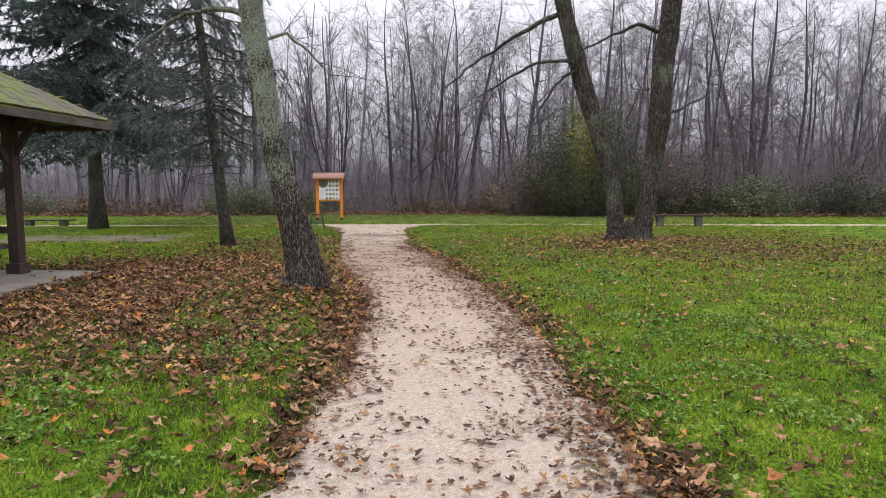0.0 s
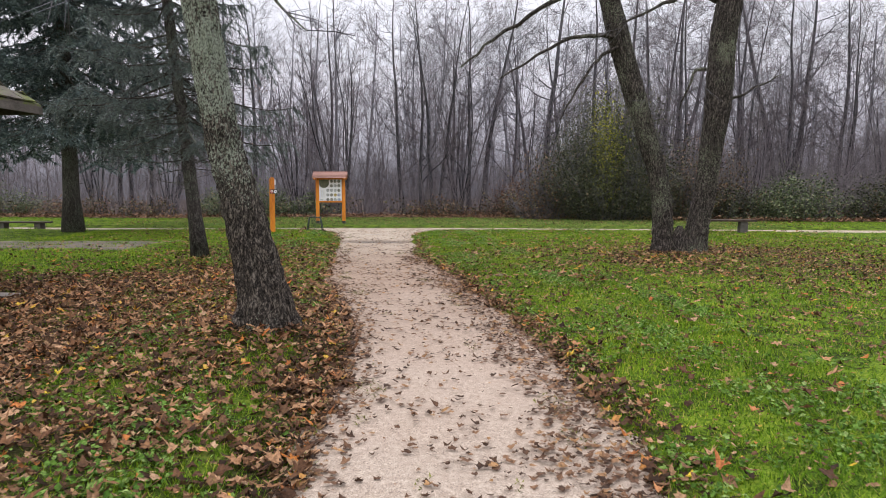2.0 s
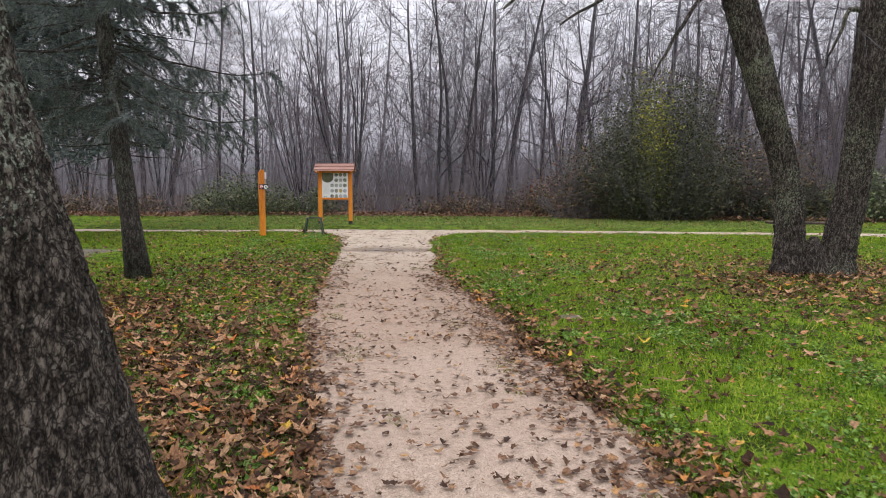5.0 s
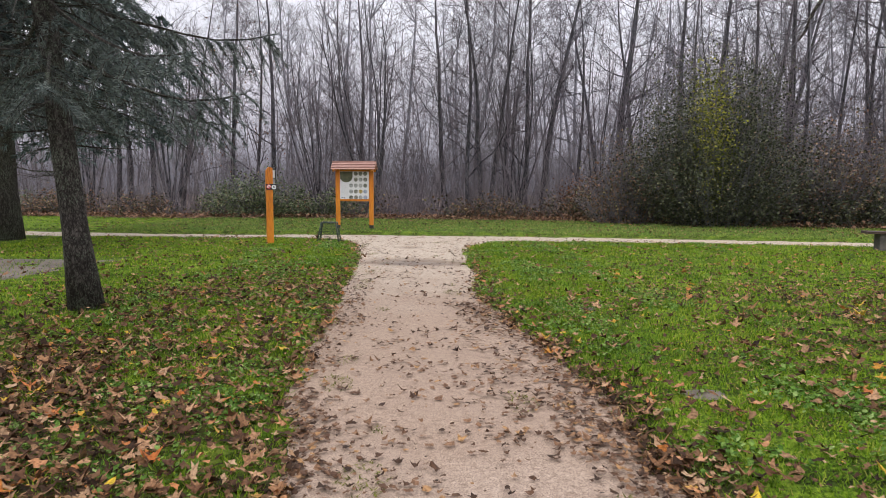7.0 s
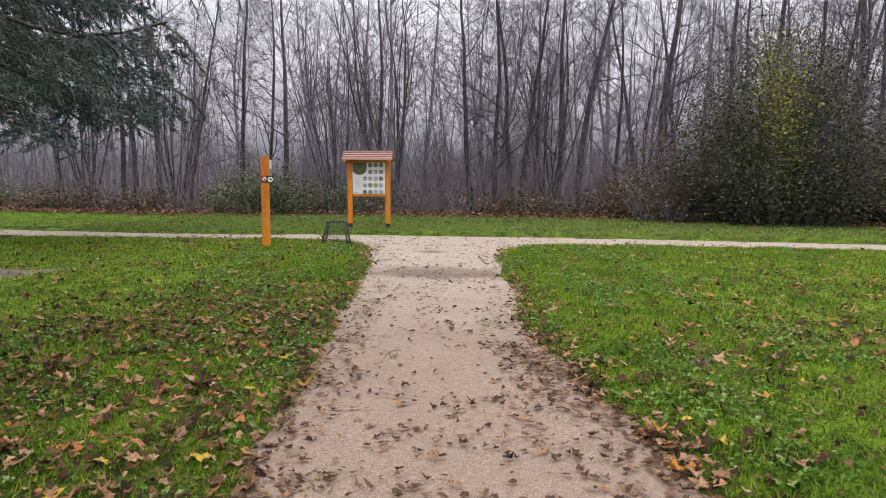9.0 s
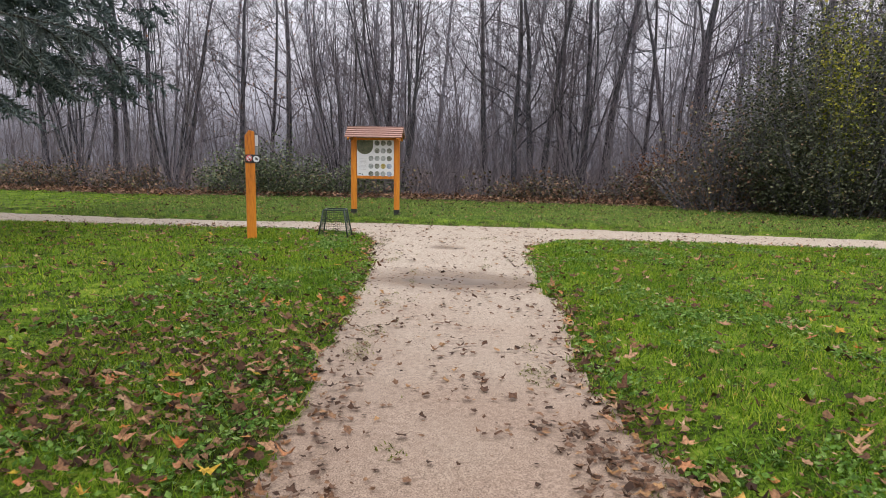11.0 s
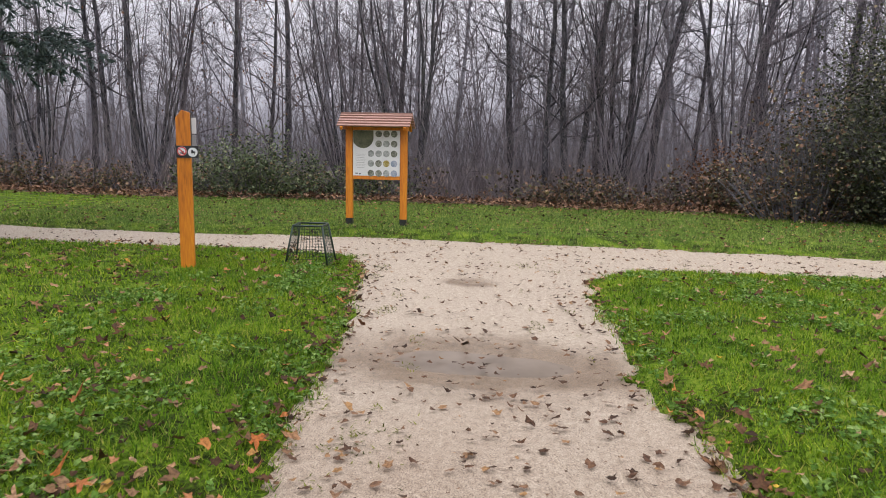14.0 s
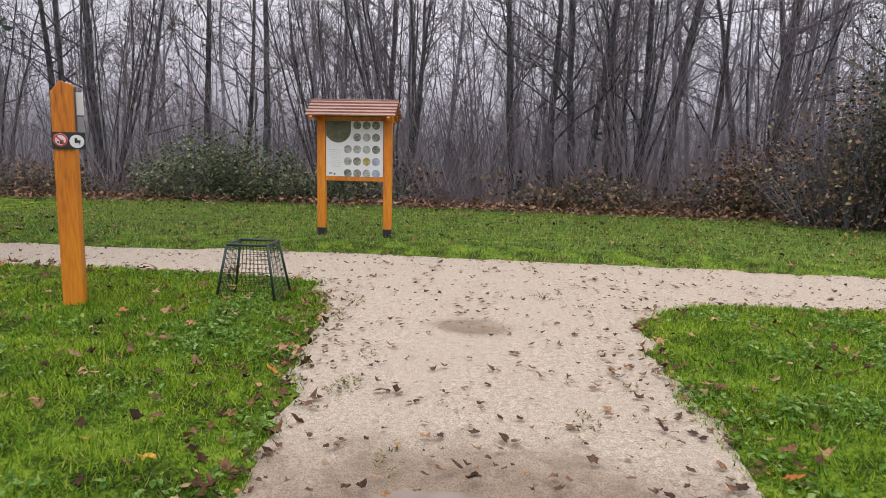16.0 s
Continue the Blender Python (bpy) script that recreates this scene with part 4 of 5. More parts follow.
for pts, rr in (
    ([(-1.75, 0, 5.95), (-2.3, -0.1, 5.8), (-3.2, -0.3, 5.25), (-4.2, -0.4, 4.6), (-4.9, -0.5, 4.0)], 0.075),
    ([(-1.30, 0, 4.6), (-1.9, -0.2, 4.72), (-2.6, -0.4, 4.62), (-3.5, -0.6, 4.1), (-4.1, -0.7, 3.72)], 0.06),
    ([(-1.30, 0, 4.55), (-1.9, -0.3, 4.3), (-2.25, -0.5, 3.85), (-2.6, -0.7, 3.3), (-2.85, -0.8, 2.88)], 0.045),
    ([(0.55, 0, 5.45), (0.0, -0.2, 5.6), (-0.9, -0.4, 5.2), (-1.8, -0.5, 4.75)], 0.06),
    ([(0.30, -0.2, 4.0), (0.0, -0.5, 3.95), (-0.25, -0.6, 3.4), (-0.35, -0.6, 3.1)], 0.04),
    ([(0.80, 0, 3.3), (1.2, 0, 3.5), (1.7, 0.1, 3.75), (2.1, 0.1, 3.95)], 0.04),
    ([(0.80, 0, 6.0), (1.6, 0.2, 7.0), (2.4, 0.3, 8.2), (3.0, 0.4, 9.4)], 0.10),
    ([(-2.0, 0, 6.8), (-1.4, 0.4, 7.8), (-0.9, 0.6, 9.2)], 0.08),
    ([(-2.2, 0, 7.4), (-3.2, -0.4, 8.3), (-4.4, -0.6, 9.0)], 0.08),
):
    grow_limb(fork, pts, rr, BARK_TWIN, r2, fine=10)


# ---- spruces ----
def spruce(name, x, y, height, r0, first, reach, needle, label, seed, whorls, lean=0.0, dead=0, arms=7, leafy=1.0, hang=0.4, per=30, broad=0.014, long=0.14):
    """A conifer: drooping boughs with side sprays of needles."""
    r = random.Random(seed)
    R = np.random.RandomState(seed)
    ob = thing(name, x, y, bank1(x, y) - 0.05, label, "tree", "conifers")
    pts = [(lean * z / 10, 0, z) for z in np.linspace(0, height, 14)]
    s = Shape().tube(pts, [r0 * (1.35 if i == 0 else 1) * (1 - 0.85 * i / 13) for i in range(14)], 14, True, 0.14, 4.0)
    part("trunk", s, BARK_SPRUCE, ob, smooth=True)
    tips = []
    for w in range(whorls):
        f = (w + 0.2) / whorls
        z = first + (height - first) * f * 0.9
        ln = reach * (1 - 0.75 * f)
        for k in range(arms):
            wood = Shape()
            a = k * 6.283 / arms + w * 0.55 + r.uniform(-0.3, 0.3)
            L = ln * r.uniform(0.62, 1.15)
            zz = z + r.uniform(-0.25, 0.25)
            droop = r.uniform(0.3, 0.6)
            bough = [Vector((lean * z / 10 + L * t * math.cos(a), L * t * math.sin(a), zz - L * (droop * t - 0.24 * t * t * t) + r.uniform(-0.03, 0.03))) for t in np.linspace(0, 1, 8)]
            wood.tube(bough, taper(0.026, 0.006, 8), 4, False)
            d0 = Vector((math.cos(a), math.sin(a), 0))
            sd = Vector((-math.sin(a), math.cos(a), 0))
            for j in range(2, 8):
                for sg in (-1, 1):
                    for q in range(2):
                        o = bough[j - 1].lerp(bough[j], r.random())
                        sl = L * r.uniform(0.14, 0.30) * (1.1 - 0.08 * j)
                        sp = [o + (d0 * r.uniform(0.3, 0.8) + sd * sg) * (sl * t) + Vector((0, 0, -sl * (0.20 * t + hang * t * t))) for t in (0, 0.5, 1)]
                        wood.tube(sp, [0.006, 0.005, 0.003], 3, False)
                        if r.random() < leafy:
                            tips.append(sp)
            tips.append(bough[-3:])
            part("bough", wood, BARK_SPRUCE, ob)
    for k in range(dead):
        wood = Shape()
        z = r.uniform(1.6, first + 1.5)
        a = r.uniform(0, 6.28)
        bp = curve((lean * z / 10, 0, z), (math.cos(a), math.sin(a), r.uniform(-0.35, 0.1)), r.uniform(0.6, 1.7), 4, 0.16, 0, r)
        wood.tube(bp, taper(0.014, 0.004, 5), 3, False)
        twigs_on(wood, bp, 5, 0.5, 0.004, r, 1, -0.05)
        part("dead_branch", wood, BARK_SPRUCE, ob)
    A = np.array([[tuple(p) for p in t] for t in tips])
    n = len(A)
    t = R.uniform(0.05, 1.0, (n, per))
    base = np.where((t < 0.5)[..., None], A[:, None, 0] + (A[:, None, 1] - A[:, None, 0]) * (2 * t)[..., None], A[:, None, 1] + (A[:, None, 2] - A[:, None, 1]) * (2 * t - 1)[..., None]).reshape(-1, 3)
    ax = np.repeat(A[:, 2] - A[:, 0], per, 0)
    ax /= np.linalg.norm(ax, axis=1)[:, None] + 1e-6
    sdv = R.normal(size=base.shape)
    sdv -= ax * (sdv * ax).sum(1)[:, None]
    sdv /= np.linalg.norm(sdv, axis=1)[:, None] + 1e-6
    ln = R.uniform(0.5 * long, long, len(base))[:, None]
    dirn = (ax * 0.75 + sdv) * ln
    wd = np.cross(ax, sdv) * broad
    v = np.stack([base - wd, base + wd, base + dirn], 1).reshape(-1, 3)
    i = np.arange(len(base)) * 3
    nd = new("foliage", tri_mesh("foliage", v, np.stack([i, i + 1, i + 2], 1), needle))
    nd.parent = ob
    return ob


spruce("spruce_tree", -14.0, 25.5, 18.0, 0.31, 4.1, 5.2, NEEDLE, "large blue-green spruce with drooping boughs over the lawn", 91, 21, dead=14, arms=11, per=32, broad=0.028, long=0.17)
spruce("conifer_tree", -5.4, 16.2, 13.0, 0.155, 2.9, 2.6, NEEDLE_DARK, "slim dark conifer with drooping boughs on the lawn", 92, 15, -0.95, dead=50, arms=6, leafy=1.0, hang=0.9, per=105, broad=0.006, long=0.085)


# ---- shelter ----
def beam(a, b, w, h, bevel=0.008):
    """A squared timber from a to b."""
    a, b = Vector(a), Vector(b)
    d = b - a
    q = d.to_track_quat("X", "Z").to_matrix().to_4x4()
    c = (a + b) / 2
    return Shape().box(c.x, c.y, c.z, d.length, w, h, q, bevel)


SX, SY = -9.4, 9.9
slab = Shape().box(0.28, -0.5, 0.03, 5.8, 4.6, 0.26, None, 0.02)
shel = thing("picnic_shelter", SX, SY, 0, "dark timber picnic shelter with a mossy hipped roof", "shelter", rz=-4)
part("floor_slab", slab, CONCRETE, shel, "worn concrete slab")
posts = [(1.85, 1.35), (1.85, -1.35), (-1.85, 1.35), (-1.85, -1.35)]
for px, py in posts:
    part("post", Shape().box(px, py, 1.5, 0.19, 0.19, 2.75, None, 0.012), OLD_WOOD, shel)
    part("post_foot", Shape().box(px, py, 0.24, 0.27, 0.27, 0.22, None, 0.012), OLD_WOOD, shel)
for sx in (-1, 1):
    part("beam", beam((sx * 1.85, -2.2, 2.84), (sx * 1.85, 2.2, 2.84), 0.14, 0.18), OLD_WOOD, shel)
for sy in (-1, 1):
    part("beam", beam((-2.3, sy * 1.35, 2.98), (2.3, sy * 1.35, 2.98), 0.14, 0.16), OLD_WOOD, shel)
for px, py in posts:
    sx, sy = (1 if px > 0 else -1), (1 if py > 0 else -1)
    part("brace", beam((px, py, 2.1), (px - sx * 0.65, py, 2.85), 0.09, 0.12), OLD_WOOD, shel)
    part("brace", beam((px, py, 2.1), (px, py - sy * 0.65, 2.80), 0.09, 0.12), OLD_WOOD, shel)
    part("brace", beam((px, py, 2.25), (px + sx * 0.45, py + sy * 0.02, 2.85), 0.09, 0.12), OLD_WOOD, shel)
part("rail", beam((-1.75, 1.35, 1.92), (1.80, 1.35, 1.92), 0.07, 0.16), GREY_WOOD, shel)
part("rail", beam((-1.75, 1.35, 0.95), (1.80, 1.35, 0.95), 0.07, 0.12), OLD_WOOD, shel)
part("brace", beam((1.75, 1.33, 1.85), (0.4, 1.33, 0.95), 0.06, 0.12), OLD_WOOD, shel)
part("bench_seat", Shape().box(0, 1.08, 0.66, 3.5, 0.40, 0.09, None, 0.012), GREY_WOOD, shel, "grey weathered seat plank")
for bx in (-1.5, 1.45):
    part("bench_leg", Shape().box(bx, 1.08, 0.38, 0.12, 0.34, 0.48, None, 0.01), OLD_WOOD, shel)
RX, RY, EZ, RISE = 2.78, 2.95, 3.02, 1.62
roof = Shape()
rid = 0.3
top = [(-RX, -RY, EZ), (RX, -RY, EZ), (RX, RY, EZ), (-RX, RY, EZ), (0, -rid, EZ + RISE), (0, rid, EZ + RISE)]
roof.poly(top + [(a, b, c - 0.07) for a, b, c in top], [(0, 1, 4), (1, 2, 5, 4), (2, 3, 5), (3, 0, 4, 5), (7, 6, 10), (8, 7, 10, 11), (9, 8, 11), (6, 9, 11, 10), (0, 6, 7, 1), (1, 7, 8, 2), (2, 8, 9, 3), (3, 9, 6, 0)])
part("roof", roof, MOSSY, shel, "shingled roof overgrown with moss")
for k in range(4):
    a, b = top[k], top[(k + 1) % 4]
    part("fascia", beam((a[0], a[1], EZ - 0.10), (b[0], b[1], EZ - 0.10), 0.04, 0.12, 0.004), GREY_WOOD, shel)
# shingle courses on the two slopes that face the path and the far side
for course in range(13):
    f = course / 13
    for side in range(2):
        lo, hi = (RY, -RY) if side == 0 else (RX, -RX)
        lo, hi = lo * (1 - f) + (rid * f if side == 0 else 0), hi * (1 - f) - (rid * f if side == 0 else 0)
        lo, hi = lo - 0.12, hi + 0.12
        if lo - hi < 0.3:
            continue
        n = max(2, int(abs(lo - hi) / 0.26))
        row = Shape()
        for k in range(n):
            u0, u1 = lo + (hi - lo) * k / n, lo + (hi - lo) * (k + 0.94) / n
            w = (u0 + u1) / 2
            out = (RX if side == 0 else RY - rid) * (1 - f) + (0 if side == 0 else rid)
            z = EZ + RISE * f + 0.02 + rng.uniform(0, 0.012)
            ang = math.atan2(RISE, RX if side == 0 else RY - rid)
            ln = 0.30
            cx = out - ln / 2 * math.cos(ang) + 0.02
            cz = z + ln / 2 * math.sin(ang)
            rot = Matrix.Rotation(ang, 4, "Y") if side == 0 else Matrix.Rotation(-ang, 4, "X")
            row.box(*((cx, w, cz) if side == 0 else (w, cx, cz)), *((ln, abs(u1 - u0), 0.02) if side == 0 else (abs(u1 - u0), ln, 0.02)), rot)
        part("shingle_course", row, MOSSY, shel)


# ---- benches ----
def plank_bench(x, y, rz, label):
    ob = thing("park_bench", x, y, bank1(x, y) - 0.02, label, "bench", "plank benches", rz)
    for k in (-1, 1):
        part("leg", Shape().box(k * 0.75, 0, 0.20, 0.26, 0.34, 0.44, None, 0.02), STONE, ob)
    for j in (-1, 0, 1):
        part("seat_plank", Shape().box(0, j * 0.145, 0.455, 2.35, 0.135, 0.06, None, 0.008), OLD_WOOD, ob)
    return ob


plank_bench(-17.75, 28.05, 2, "backless plank bench on two blocks beside the cross path")
plank_bench(9.7, 25.7, -6, "backless plank bench on two blocks on the lawn")

# ---- marker post ----
pm = thing("marker_post", -6.55, 25.42, bank1(-6.58, 25.42) - 0.06, "orange-stained wooden marker post with sign plates on the lawn", "post", rz=27)
w = 0.085
ps = Shape()
ps.poly([(-w, -w, 0), (w, -w, 0), (w, w, 0), (-w, w, 0), (-w, -w, 1.97), (w, -w, 2.04), (w, w, 2.04), (-w, w, 1.97), (-0.01, -w, 2.07), (-0.01, w, 2.07)], [(3, 2, 1, 0), (0, 1, 5, 8, 4), (1, 2, 6, 5), (2, 3, 7, 9, 6), (3, 0, 4, 7), (4, 8, 9, 7), (8, 5, 6, 9)])
post_ob = part("shaft", ps, PINE, pm)
bv_mod = post_ob.modifiers.new("worn", "BEVEL")
bv_mod.width, bv_mod.segments = 0.008, 2
plate = part("sign_plate", Shape().box(0.045, -w - 0.008, 1.55, 0.265, 0.012, 0.15, None, 0.003), BLACK, pm, "black plate with two round pictograms")
face = pose(-0.020, -w - 0.014, 1.555, 90, 0, 0)
part("ban_disc", Shape().disc(face, 0.058, 0.003, 28), WHITE, plate)
ring = Shape()
ring.tube([face @ Vector((0.050 * math.cos(2 * math.pi * k / 24), 0.050 * math.sin(2 * math.pi * k / 24), 0.004)) for k in range(25)], [0.007] * 25, 4, False)
part("ban_ring", ring, RED, plate, "red prohibition ring")
part("ban_bar", Shape().box(-0.020, -w - 0.0195, 1.555, 0.092, 0.004, 0.012, Matrix.Rotation(radians(45), 4, "Y")), RED, plate)
part("pictogram", Shape().box(-0.011, -w - 0.0185, 1.538, 0.030, 0.003, 0.036, None).box(-0.039, -w - 0.0185, 1.534, 0.012, 0.003, 0.018), BLACK, plate)
face2 = pose(0.108, -w - 0.014, 1.545, 90, 0, 0)
part("info_disc", Shape().disc(face2, 0.058, 0.003, 28), WHITE, plate)
part("pictogram", Shape().box(0.102, -w - 0.0185, 1.552, 0.022, 0.003, 0.045).box(0.125, -w - 0.0185, 1.545, 0.026, 0.003, 0.022).box(0.130, -w - 0.0185, 1.528, 0.008, 0.003, 0.020), BLACK, plate)
part("side_plate", Shape().box(w + 0.034, 0.02, 1.88, 0.066, 0.012, 0.20, None, 0.003), WHITE, pm, "small white plate")
part("side_plate", Shape().box(w + 0.032, 0.02, 1.69, 0.060, 0.010, 0.15, None, 0.003), PALE_GREY, pm, "small grey plate")
part("bracket", Shape().box(w + 0.006, 0.02, 1.80, 0.012, 0.05, 0.44), STEEL, pm)

# ---- information board ----
ib = thing("information_board", -5.56, 31.0, bank1(-5.56, 31.0) - 0.02, "wooden information board with a small planked roof and a white panel", "sign", rz=3)
for sx in (-1, 1):
    part("post", Shape().box(sx * 0.585, 0, 1.12, 0.145, 0.10, 1.95, None, 0.008), PINE, ib)
    part("post_shoe", Shape().box(sx * 0.585, 0, 0.08, 0.15, 0.105, 0.17, None, 0.004), BLACK, ib, "dark steel post shoe")
    part("gable", Shape().poly([(sx * 0.62 - 0.02, -0.30, 2.02), (sx * 0.62 - 0.02, 0.30, 2.02), (sx * 0.62 - 0.02, 0, 2.25), (sx * 0.62 + 0.02, -0.30, 2.02), (sx * 0.62 + 0.02, 0.30, 2.02), (sx * 0.62 + 0.02, 0, 2.25)], [(0, 2, 1), (3, 4, 5), (0, 1, 4, 3), (1, 2, 5, 4), (2, 0, 3, 5)]), PINE, ib)
part("cross_rail", Shape().box(0, 0, 1.035, 1.02, 0.06, 0.085, None, 0.006), PINE, ib)
part("cross_rail", Shape().box(0, 0, 2.04, 1.02, 0.06, 0.085, None, 0.006), PINE, ib)
panel = part("panel", Shape().box(0.0, -0.028, 1.545, 1.0, 0.02, 0.95, None, 0.003), WHITE, ib, "white printed panel with round pictures")
PICS = [surface("picture_print", [(0.34, (0.04, 0.045, 0.04)), (0.5, (0.16, 0.17, 0.13)), (0.66, (0.42, 0.42, 0.38))], 14.0, 60.0, 0.4, 0.02),
        surface("picture_print_pale", [(0.34, (0.14, 0.15, 0.15)), (0.5, (0.30, 0.32, 0.31)), (0.66, (0.50, 0.51, 0.50))], 14.0, 60.0, 0.4, 0.02),
        surface("picture_print_ochre", [(0.34, (0.08, 0.06, 0.02)), (0.5, (0.36, 0.28, 0.06)), (0.66, (0.52, 0.50, 0.40))], 14.0, 60.0, 0.4, 0.02),
        surface("picture_print_blue", [(0.34, (0.10, 0.14, 0.20)), (0.5, (0.28, 0.33, 0.42)), (0.66, (0.46, 0.47, 0.52))], 14.0, 60.0, 0.4, 0.02)]
# the large picture in the corner, cut off by the panel's two edges
big = [(-0.495, 0, 2.015), (-0.495, 0, 1.72)]
for k in range(15):
    a = radians(205 + 155 * k / 14)
    big.append((-0.285 + 0.225 * math.cos(a), 0, 1.86 + 0.215 * math.sin(a)))
big += [(-0.062, 0, 2.015)]
bigc = [(x, -0.041, z) for x, _, z in big if x >= -0.4951]
part("large_picture", Shape().poly(bigc + [(x, -0.038, z) for x, _, z in bigc], [tuple(range(len(bigc))), tuple(reversed(range(len(bigc), 2 * len(bigc))))]), surface("map_print", [(0.34, (0.045, 0.055, 0.03)), (0.5, (0.09, 0.10, 0.055)), (0.66, (0.16, 0.15, 0.09))], 8.0, 60.0, 0.4, 0.02), panel, "dark green round picture")
kinds = [0, 0, 0, 0, 1, 0, 1, 1, 1, 0, 1, 0, 2, 3, 0, 0, 1, 3]
k = 0
for rowi in range(5):
    for col in range(4):
        if rowi < 2 and col == 0:
            continue
        cx, cz = -0.115 + 0.165 * col, 1.945 - 0.205 * rowi
        pic = part("picture", Shape().disc(pose(cx, -0.039, cz, 90), 0.070, 0.003, 22), PICS[kinds[k]], panel)
        k += 1
for k in range(9):
    part("text_line", Shape().box(-0.335, -0.0395, 1.52 - 0.035 * k, 0.22 - 0.03 * (k % 3), 0.002, 0.006), PALE_GREY, panel)
part("logo", Shape().box(-0.42, -0.0395, 1.12, 0.06, 0.002, 0.02).box(-0.35, -0.0395, 1.11, 0.03, 0.002, 0.03), BLACK, panel)
for sy in (-1, 1):
    ang = math.atan2(0.30, 0.36)
    for k in range(5):
        f = (k + 0.5) / 5
        y0, z0 = 0.38 * (1 - f), 2.07 + 0.28 * f
        part("roof_board", Shape().box(0, sy * y0, z0 + 0.012, 1.52, 0.100, 0.024, Matrix.Rotation(-sy * (ang - 0.34), 4, "X"), 0.004), SHINGLE, ib)
part("ridge_board", Shape().box(0, 0, 2.37, 1.52, 0.06, 0.025, None, 0.005), SHINGLE, ib)
for sx in (-1, 1):
    for sy in (-1, 1):
        part("rafter", beam((sx * 0.66, sy * 0.40, 2.03), (sx * 0.66, 0, 2.32), 0.05, 0.06, 0.004), PINE, ib)

# ---- wire guard ----
wg = thing("wire_guard", -5.19, 26.27, bank1(-5.19, 26.27) - 0.02, "dark green wire mesh plant guard standing on the grass", "guard", rz=8)
B, T, H = 0.29, 0.20, 0.54
cb = [(-B, -B, 0), (B, -B, 0), (B, B, 0), (-B, B, 0)]
ct = [(-T, -T, H), (T, -T, H), (T, T, H), (-T, T, H)]
for i in range(4):
    j = (i + 1) % 4
    part("leg", Shape().tube([cb[i], ct[i]], [0.014, 0.014], 8), WIRE, wg, smooth=True)
    part("top_rail", Shape().tube([ct[i], ct[j]], [0.014, 0.014], 8), WIRE, wg, smooth=True)
    mesh_side = Shape()
    b0, b1, t0, t1 = (Vector(p) for p in (cb[i], cb[j], ct[i], ct[j]))
    for k in range(1, 12):
        mesh_side.tube([b0.lerp(b1, k / 12), t0.lerp(t1, k / 12)], [0.0022, 0.0022], 3, False)
    for k in range(0, 12):
        mesh_side.tube([b0.lerp(t0, k / 12), b1.lerp(t1, k / 12)], [0.0022, 0.0022], 3, False)
    part("mesh_panel", mesh_side, WIRE, wg)

# ---- grass, weeds and leaves ----
R = np.random.RandomState(5)


def keep_lawn(x, y):
    d = off_path(x, y)
    e = np.interp(x, EDGE_X, EDGE_Y)
    slab_in = (np.abs(x - SX - 0.28) < 2.95) & (np.abs(y - SY + 0.5) < 2.35)
    bare = (x > -14.3) & (x < -8.0) & (y > 18.4) & (y < 21.7)
    return d, (y < e - 0.1) & ~slab_in & ~(bare & (R.rand(len(x)) > 0.35))


def litter_density(x, y):
    """Leaves to the square metre off the gravel."""
    d = off_path(x, y)
    left = x < 0.5 * (np.interp(y, LEFT_Y, LEFT_X) + np.interp(y, RIGHT_Y, RIGHT_X))
    g = 210 * np.exp(-((x + 4.2) / 4.2) ** 4 - ((y - 9.4) / 4.3) ** 4)
    g += 80 * np.exp(-((x + 3.9) / 1.7) ** 2 - ((y - 15.6) / 3.4) ** 2)
    g += 85 * np.exp(-((x - 5.4) / 3.2) ** 2 - ((y - 15.6) / 2.6) ** 2)
    g += 42 * np.exp(-((x - 10.5) / 3.5) ** 2 - ((y - 15.5) / 4.5) ** 2)
    edge = np.exp(-(np.maximum(d, 0) / 0.28) ** 2)
    g += edge * np.where(left, 150 * (y < 13) + 30, 150 * (y < 16) + 50 * (y < 22) + 12)
    g += 10.0 * left * np.clip((6.8 - y) / 1.5, 0, 1) * (x > -6)
    g += 5.0 * (y < 22) + 3.0 + np.where(left, 7.0, 4.0) * (y > 17)
    patch = 0.36 + 0.85 * np.clip(0.5 + wave(x + 3, y, 0.9), 0, 1) + 0.4 * np.clip(0.3 + wave(x, y + 7, 2.7), 0, 1)
    return 2.9 * g * patch


# weight of the dark soil and painted leaf-carpet shade, by litter density
md = ground_me.attributes.new("mould_and_shade", "FLOAT", "POINT")
md.data.foreach_set("value", np.clip(litter_density(gv[:, 0], gv[:, 1]) / 480 - 0.18, 0, 0.85).astype(np.float32))


